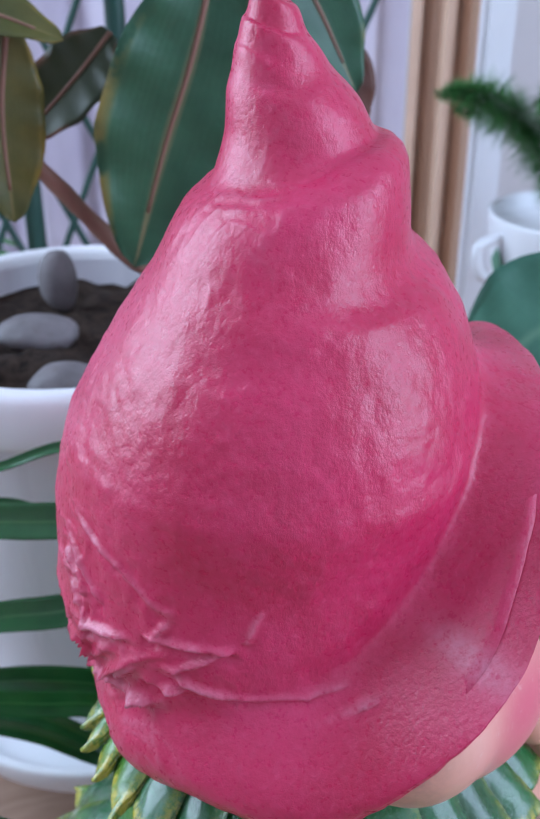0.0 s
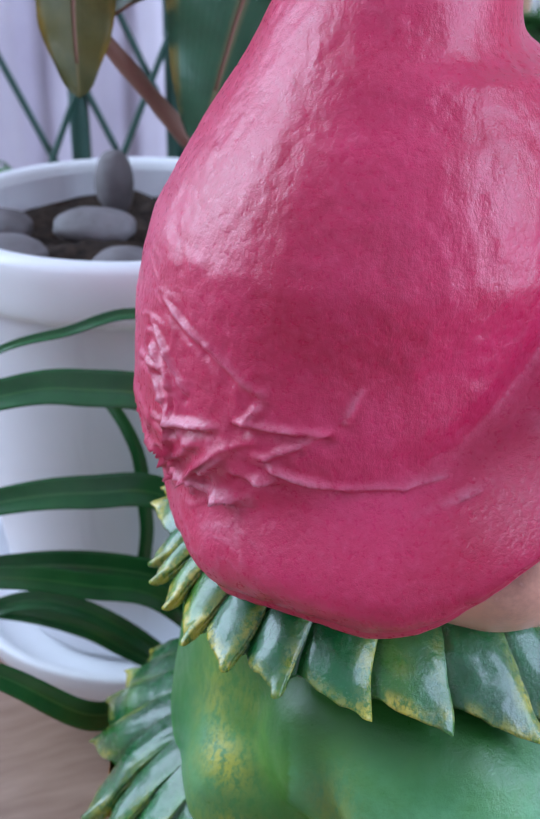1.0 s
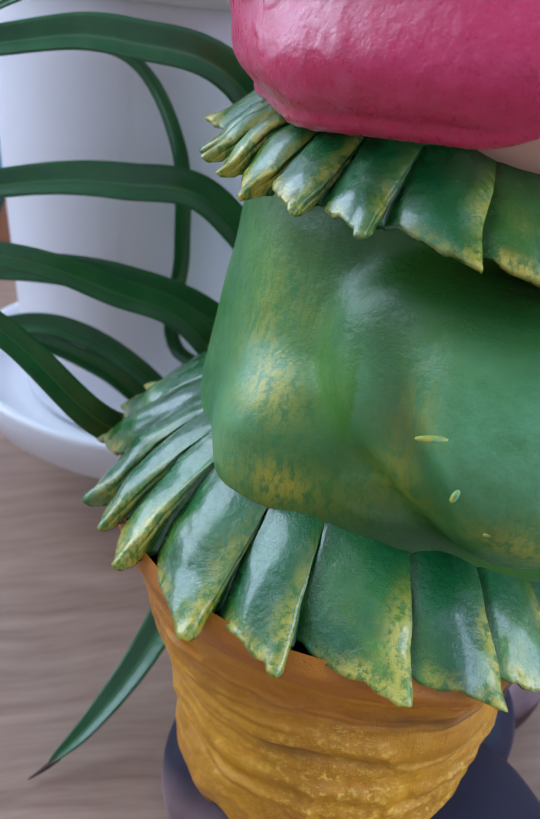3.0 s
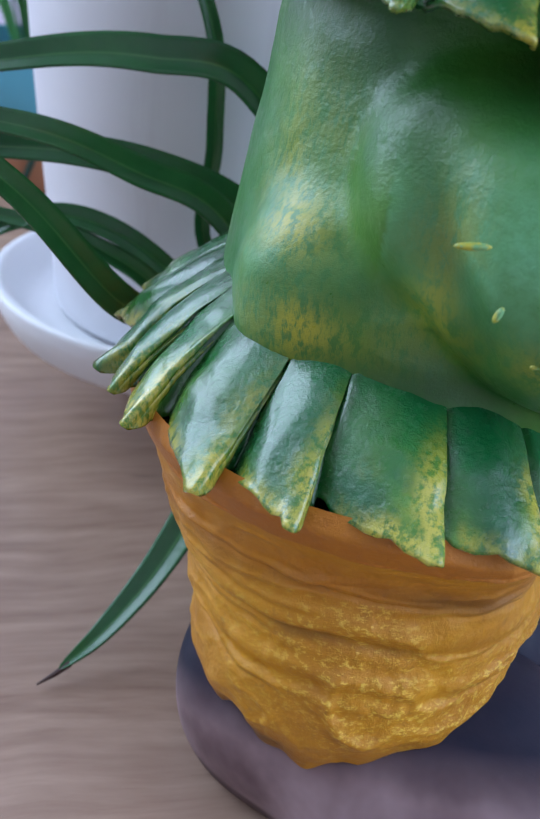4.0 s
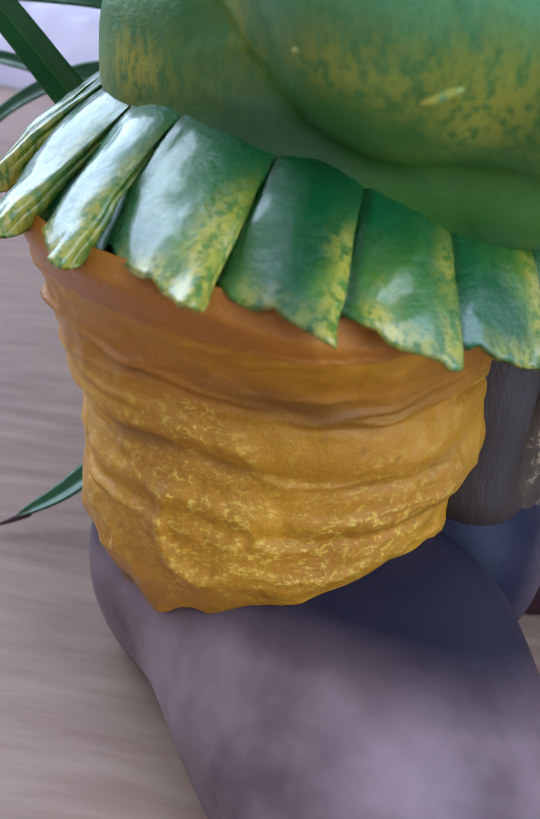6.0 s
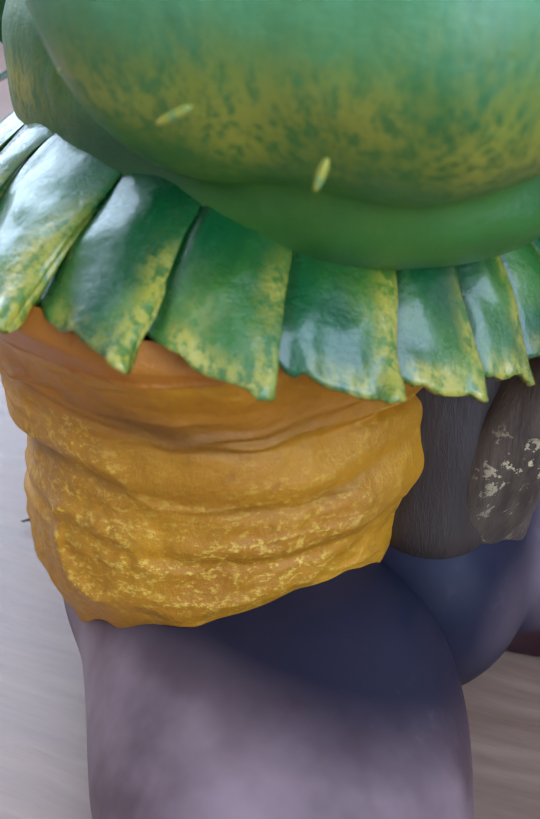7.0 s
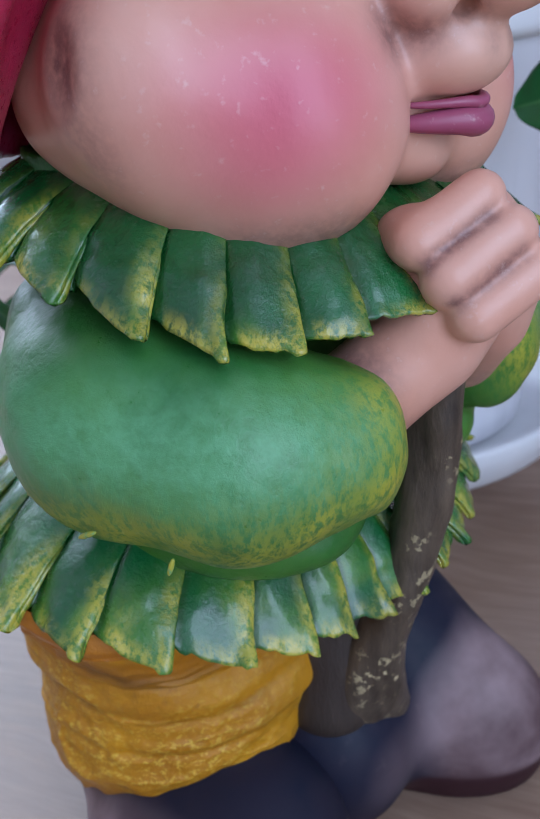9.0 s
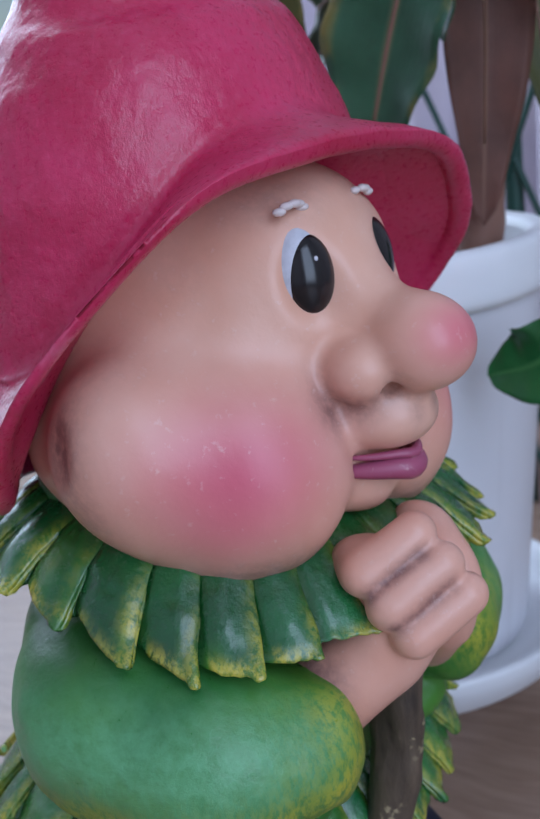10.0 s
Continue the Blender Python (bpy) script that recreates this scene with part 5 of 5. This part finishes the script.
def fig_plant():
    t = thing("rubber_fig", (-0.045, 0.52, 0.262))
    part("trunk", tube_mesh("trunk", [(-0.030, 0.525, 0.262), (-0.020, 0.522, 0.33), (-0.010, 0.52, 0.40), (-0.004, 0.52, 0.55)], (0.0125, 0.0115, 0.0105, 0.009), STEM, 20, 40, 0.05), t)
    part("branch", tube_mesh("branch", [(-0.022, 0.522, 0.305), (-0.054, 0.492, 0.322), (-0.073, 0.482, 0.345), (-0.093, 0.478, 0.370), (-0.118, 0.475, 0.398), (-0.16, 0.47, 0.44)], (0.005, 0.0048, 0.0042, 0.004, 0.0036, 0.003), STEM, 12, 40, 0.06), t, "slanting bare brown branch")
    part("leaf_stalk", tube_mesh("leaf_stalk", [(-0.008, 0.52, 0.48), (-0.012, 0.49, 0.475), (-0.015, 0.472, 0.462)], (0.003, 0.0022), STEM, 10, 14), t)
    L = [
        ([(-0.012, 0.474, 0.470), (-0.022, 0.470, 0.430), (-0.038, 0.468, 0.385), (-0.055, 0.466, 0.330)], 0.066, BIG_LEAF, (0.1, -1, 0.15), "large dark green fig leaf hanging down"),
        ([(-0.002, 0.480, 0.475), (-0.003, 0.476, 0.44), (-0.008, 0.474, 0.39)], 0.036, BIG_LEAF, (-0.4, -1, 0.1), "dark green fig leaf with yellowing edge"),
        ([(0.012, 0.490, 0.475), (0.030, 0.482, 0.448), (0.050, 0.478, 0.408)], 0.034, BIG_LEAF, (0.3, -1, 0.3), ""),
        ([(0.030, 0.510, 0.440), (0.047, 0.505, 0.415), (0.057, 0.503, 0.388)], 0.024, BROWN_LEAF, (0.4, -1, 0.1), "withered brown leaf"),
        ([(-0.062, 0.498, 0.432), (-0.080, 0.495, 0.412), (-0.108, 0.490, 0.384)], 0.034, DARK_LEAF, (0.2, -0.8, 0.7), "shaded dark leaf with reddish tip"),
        ([(-0.104, 0.475, 0.440), (-0.110, 0.470, 0.40), (-0.110, 0.468, 0.352)], 0.036, OLIVE_LEAF, (0.5, -1, 0.1), "olive leaf turning yellow"),
        ([(-0.150, 0.470, 0.446), (-0.115, 0.466, 0.446), (-0.078, 0.462, 0.434)], 0.024, OLIVE_LEAF, (0, -0.7, 0.8), ""),
        ([(-0.026, 0.520, 0.462), (-0.006, 0.508, 0.420), (-0.012, 0.505, 0.300)], 0.046, BROWN_LEAF, (0.75, -0.65, 0.05), "hanging withered brown leaf"),
        ([(-0.020, 0.56, 0.46), (-0.004, 0.552, 0.41), (0.006, 0.548, 0.345)], 0.030, OLIVE_LEAF, (0.7, -0.7, 0.1), ""),
        ([(-0.07, 0.49, 0.46), (-0.11, 0.52, 0.455), (-0.14, 0.55, 0.42)], 0.05, BIG_LEAF, (0.5, -0.8, 0.4), ""),
        ([(-0.03, 0.52, 0.50), (-0.09, 0.50, 0.51), (-0.16, 0.49, 0.47)], 0.055, DARK_LEAF, (0.2, -0.7, 0.7), ""),
    ]
    for i, (pts, w, m, face, lab) in enumerate(L):
        part("leaf", leaf_mesh("leaf", pts, w, m, face, 0.18, 0.1, 0.35, 0.25, 0.03, 34, 11), t, lab)
        line = bend(pts, 20)[:18] + np.array(face) / np.linalg.norm(face) * 0.0006
        part("midrib", tube_mesh("midrib", line[::4], (0.0014, 0.0006), BROWN_LEAF if m is BROWN_LEAF else STEM, 8, 18), t.children[-1])
    return tagged(t, "tall potted fig with broad dark leaves and a bare slanting branch", "plant")


fig_plant()


# ---- strap-leaved plant behind the figure ----
def strap_plant():
    base = (-0.032, 0.392, 0)
    t = thing("strap_leaf_plant", base)
    part("pot", lathe_mesh("pot", soft_profile([(0.001, 0.028), (0.016, 0.028), (0.017, 0.034), (0.020, 0.034), (0.016, 0.001), (0.001, 0.0005)]), TERRACOTTA, base, 32), t, "small terracotta pot")
    blades = [
        ([(-0.015, 0.385, 0.15), (-0.055, 0.372, 0.236), (-0.100, 0.366, 0.252), (-0.141, 0.362, 0.248), (-0.22, 0.355, 0.225), (-0.30, 0.35, 0.17)], 0.0200),
        ([(-0.025, 0.385, 0.13), (-0.063, 0.374, 0.192), (-0.100, 0.368, 0.200), (-0.143, 0.364, 0.196), (-0.21, 0.36, 0.176), (-0.29, 0.36, 0.13)], 0.0190),
        ([(-0.030, 0.385, 0.10), (-0.060, 0.376, 0.143), (-0.100, 0.368, 0.160), (-0.144, 0.360, 0.164), (-0.20, 0.352, 0.156), (-0.27, 0.35, 0.12)], 0.0180),
        ([(-0.035, 0.388, 0.08), (-0.068, 0.364, 0.144), (-0.100, 0.350, 0.163), (-0.138, 0.335, 0.178), (-0.20, 0.32, 0.18), (-0.27, 0.31, 0.15)], 0.0150),
        ([(-0.040, 0.388, 0.06), (-0.088, 0.378, 0.102), (-0.111, 0.374, 0.120), (-0.146, 0.370, 0.132), (-0.21, 0.37, 0.135), (-0.26, 0.37, 0.115)], 0.0105),
        ([(-0.048, 0.378, 0.050), (-0.078, 0.328, 0.110), (-0.096, 0.303, 0.133), (-0.122, 0.282, 0.172), (-0.16, 0.27, 0.20), (-0.20, 0.26, 0.20)], 0.0150),
        ([(-0.025, 0.40, 0.10), (-0.078, 0.40, 0.118), (-0.079, 0.398, 0.165), (-0.083, 0.396, 0.210), (-0.104, 0.392, 0.243), (-0.145, 0.39, 0.242), (-0.20, 0.39, 0.225)], 0.0085),
        ([(-0.020, 0.39, 0.20), (-0.065, 0.385, 0.274), (-0.110, 0.38, 0.271), (-0.145, 0.375, 0.260), (-0.21, 0.37, 0.22)], 0.0060),
        ([(-0.040, 0.39, 0.05), (-0.085, 0.380, 0.110), (-0.125, 0.376, 0.134), (-0.16, 0.37, 0.128), (-0.20, 0.37, 0.095), (-0.215, 0.37, 0.03)], 0.0120),
    ]
    for pts, w in blades:
        pts = [(base[0] + (pts[0][0] - base[0]) * 0.3, base[1], 0.028)] + pts
        part("leaf", leaf_mesh("leaf", pts, w * 0.8, STRAP_LEAF, (0.05, -0.75, 0.65), 0.30, 0.15, 0.5, 0.6, 0.0, 60, 9, 0.0012), t)
    droop = [(-0.03, 0.386, 0.030), (-0.045, 0.345, 0.085), (-0.058, 0.315, 0.062), (-0.074, 0.295, 0.032), (-0.090, 0.277, 0.013), (-0.103, 0.262, 0.005)]
    leaf = part("leaf", leaf_mesh("leaf", droop, 0.0145, STRAP_LEAF, (-0.35, -0.8, 0.5), 0.3, 0.1, 0.55, 0.6, 0, 50, 9, 0.0012), t, "strap leaf bent down to the floor")
    part("dry_tip", tube_mesh("dry_tip", [(-0.0995, 0.2655, 0.0062), (-0.104, 0.261, 0.0042), (-0.109, 0.257, 0.0022)], (0.0014, 0.0010, 0.0003), STRAP_TIP, 8, 10), leaf, "withered dark tip")
    return tagged(t, "strap-leaved houseplant with long arching glossy blades, on the floor", "plant")


strap_plant()


# ---- left background ----
def blue_bowl():
    c = (-0.30, 0.86, 0)
    t = thing("planter_bowl", c)
    part("bowl", lathe_mesh("bowl", soft_profile([(0.001, 0.10), (0.058, 0.10), (0.062, 0.125), (0.067, 0.125), (0.066, 0.09), (0.056, 0.055)]), TEAL, c, 48), t)
    part("base", lathe_mesh("base", soft_profile([(0.0555, 0.0555), (0.058, 0.045), (0.050, 0.002), (0.001, 0.001)]), TERRACOTTA, c, 48), t, "bare terracotta base")
    tagged(t, "blue glazed planter bowl with a bare terracotta base", "pot")
    p = thing("grassy_houseplant", (c[0], c[1], 0.10))
    rng = random.Random(8)
    for i in range(16):
        a = rng.uniform(0, 6.283)
        ln = rng.uniform(0.08, 0.17)
        dx, dy = math.cos(a), math.sin(a)
        pts = [(c[0] + 0.01 * dx, c[1] + 0.01 * dy, 0.10), (c[0] + ln * 0.35 * dx, c[1] + ln * 0.35 * dy, 0.10 + ln * 0.6), (c[0] + ln * 0.8 * dx, c[1] + ln * 0.8 * dy, 0.10 + ln * 0.55), (c[0] + ln * 1.1 * dx, c[1] + ln * 1.1 * dy, 0.10 + ln * 0.1)]
        part("leaf", leaf_mesh("leaf", pts, 0.011, FERN, (dy * 0.3, -dx * 0.3, 1), 0.2, 0.1, 0.5, 0.5, 0, 18, 5), p)
    tagged(p, "small grassy houseplant in the blue bowl", "plant")


blue_bowl()


def cloth_heap():
    nu, nv = 80, 50
    vs = []
    for j in range(nv):
        for i in range(nu):
            x = -0.72 + 0.42 * i / (nu - 1)
            y = 0.93 + 0.17 * j / (nv - 1)
            e = max(0.0, min(1.0, 4 * min(i / (nu - 1), 1 - i / (nu - 1)))) * max(0.0, min(1.0, 5 * min(j / (nv - 1), 1 - j / (nv - 1))))
            vs.append((x, y, 0.001 + 0.075 * e ** 0.5))
    v = np.array(vs)
    v[:, 2] += np.clip((v[:, 2] - 0.002) * 8, 0, 1) * (0.018 * value_noise(v, 16, 80) + 0.008 * value_noise(v, 45, 81))
    v[:, 2] = np.maximum(v[:, 2], 0.001)
    low = v.copy()
    low[:, 2] = 0.0005
    f = grid_faces(nu, nv, False)
    ob = new("folded_cloth", smooth_mesh("folded_cloth", np.concatenate([v, low]), np.concatenate([f, f[:, ::-1] + nu * nv]), [LAVENDER]))
    tagged(ob, "crumpled pale lavender cloth lying on the floor", "cloth")


cloth_heap()


def trellis():
    t = thing("plant_trellis", (-0.16, 0.80, 0))
    for i in range(5):
        x = -0.30 + 0.055 * i
        part("rod", tube_mesh("rod", [(x, 0.80, 0.0), (x + 0.13, 0.80, 0.3), (x + 0.26, 0.80, 0.6)], (0.0028, 0.0028), TRELLIS, 8, 12), t)
        x = -0.03 - 0.055 * i + 0.06
        part("rod", tube_mesh("rod", [(x, 0.806, 0.0), (x - 0.14, 0.806, 0.3), (x - 0.28, 0.806, 0.6)], (0.0028, 0.0028), TRELLIS, 8, 12), t)
    for x in (-0.172, -0.095):
        part("post", tube_mesh("post", [(x, 0.812, 0.0), (x, 0.812, 0.6)], (0.008, 0.008), TRELLIS, 10, 8), t)
    tagged(t, "dark green crossed plant trellis standing on the floor", "trellis")


trellis()


# ---- right background ----
def white_post():
    me = box_mesh("window_post", (0.196, 0.862, 0.0), (0.222, 0.885, 2.4), FRAME_WHITE, 0.004)
    tagged(new("window_post", me), "white lacquered upright frame post", "post", kind="structure")


white_post()


def fern_in_pot():
    c = (0.245, 0.745, 0)
    s = thing("plant_stand", c)
    part("column", lathe_mesh("column", soft_profile([(0.001, 0.195), (0.06, 0.195), (0.06, 0.185), (0.02, 0.17), (0.02, 0.03), (0.055, 0.008), (0.055, 0.0005), (0.001, 0.0005)]), TERRACOTTA, c, 40), s)
    tagged(s, "brown turned plant stand on the floor", "stand")
    t = thing("patterned_pot", (c[0], c[1], 0.196))
    part("body", lathe_mesh("body", soft_profile([(0.001, 0.252), (0.052, 0.252), (0.055, 0.268), (0.059, 0.268), (0.058, 0.25), (0.050, 0.2), (0.001, 0.196)]), POT_RIM, c, 48), t)
    for i in range(7):
        a = radians(200 + 24 * i)
        r = 0.0582
        part("green_motif", smooth_mesh("green_motif", [(c[0] + (r + 0.0008) * math.cos(a + d), c[1] + (r + 0.0008) * math.sin(a + d), 0.236 + z) for d, z in ((-0.13, 0), (0, -0.012), (0.13, 0), (0, 0.012))], [(0, 1, 2, 3)], [HEART_LEAF]), t, "green painted motif")
    part("handle", tube_mesh("handle", [(c[0] - 0.052, c[1] - 0.02, 0.255), (c[0] - 0.072, c[1] - 0.028, 0.25), (c[0] - 0.068, c[1] - 0.026, 0.228), (c[0] - 0.052, c[1] - 0.02, 0.222)], (0.004, 0.004), POT_RIM, 10, 20), t)
    tagged(t, "white flower pot with a green pattern and a small handle", "pot")
    p = thing("asparagus_fern", (c[0], c[1], 0.252))
    rng = random.Random(12)
    for i in range(9):
        a = rng.uniform(2.2, 5.4) if i < 6 else rng.uniform(0, 6.28)
        ln = rng.uniform(0.085, 0.15)
        dx, dy = math.cos(a), 0.5 * math.sin(a)
        stem = bend([(c[0], c[1], 0.25), (c[0] + 0.3 * ln * dx, c[1] + 0.3 * ln * dy, 0.25 + ln * 0.6), (c[0] + 0.7 * ln * dx, c[1] + 0.7 * ln * dy, 0.25 + ln * 0.85), (c[0] + ln * dx, c[1] + ln * dy, 0.25 + ln * 0.9)], 40)
        vs, fs = [], []
        for k in range(4, 40):
            for q in range(40):
                w = 0.022 * math.sin(math.pi * (k / 40) ** 0.8) + 0.004
                e = np.array([rng.gauss(0, 1), rng.gauss(0, 1), rng.gauss(0, 0.7)])
                e /= np.linalg.norm(e)
                o = stem[k] + e * w * rng.uniform(0, 0.5)
                tip = o + e * w * 0.7
                sd = np.cross(e, (0.3, 0.2, 0.9)) * 0.0007
                b = len(vs)
                vs += [o - sd, o + sd, tip]
                fs.append((b, b + 1, b + 2))
        part("frond", smooth_mesh("frond", vs, fs, [FERN], uv=np.zeros((len(vs), 2)) + 0.5), p)
    tagged(p, "feathery green asparagus fern in the patterned pot", "plant")


fern_in_pot()


def heart_leaf_plant():
    c = (0.20, 0.55, 0)
    t = thing("heart_leaf_plant", c)
    part("pot", lathe_mesh("pot", soft_profile([(0.001, 0.085), (0.040, 0.085), (0.043, 0.10), (0.047, 0.10), (0.035, 0.001), (0.001, 0.0005)]), TERRACOTTA, c, 40), t, "terracotta pot")
    L = [([(0.190, 0.50, 0.298), (0.152, 0.495, 0.278), (0.118, 0.492, 0.246)], 0.080, (-0.1, -1, 0.55)),
         ([(0.06, 0.455, 0.262), (0.045, 0.452, 0.246), (0.020, 0.45, 0.238)], 0.040, (0.6, -0.8, 0.3))]
    for pts, w, face in L:
        part("stalk", tube_mesh("stalk", [(c[0], c[1], 0.085), ((c[0] + pts[0][0]) / 2, (c[1] + pts[0][1]) / 2 + 0.02, pts[0][2] * 0.75), pts[0]], (0.003, 0.002), STRAP_LEAF, 8, 20), t)
        part("leaf", leaf_mesh("leaf", pts, w, HEART_LEAF if w > 0.05 else STRAP_LEAF, face, 0.15, 0.12, 0.5, 0.55, 0.02, 28, 13), t)
    tagged(t, "heart-leaved potted houseplant with broad green leaves, on the floor", "plant")


heart_leaf_plant()
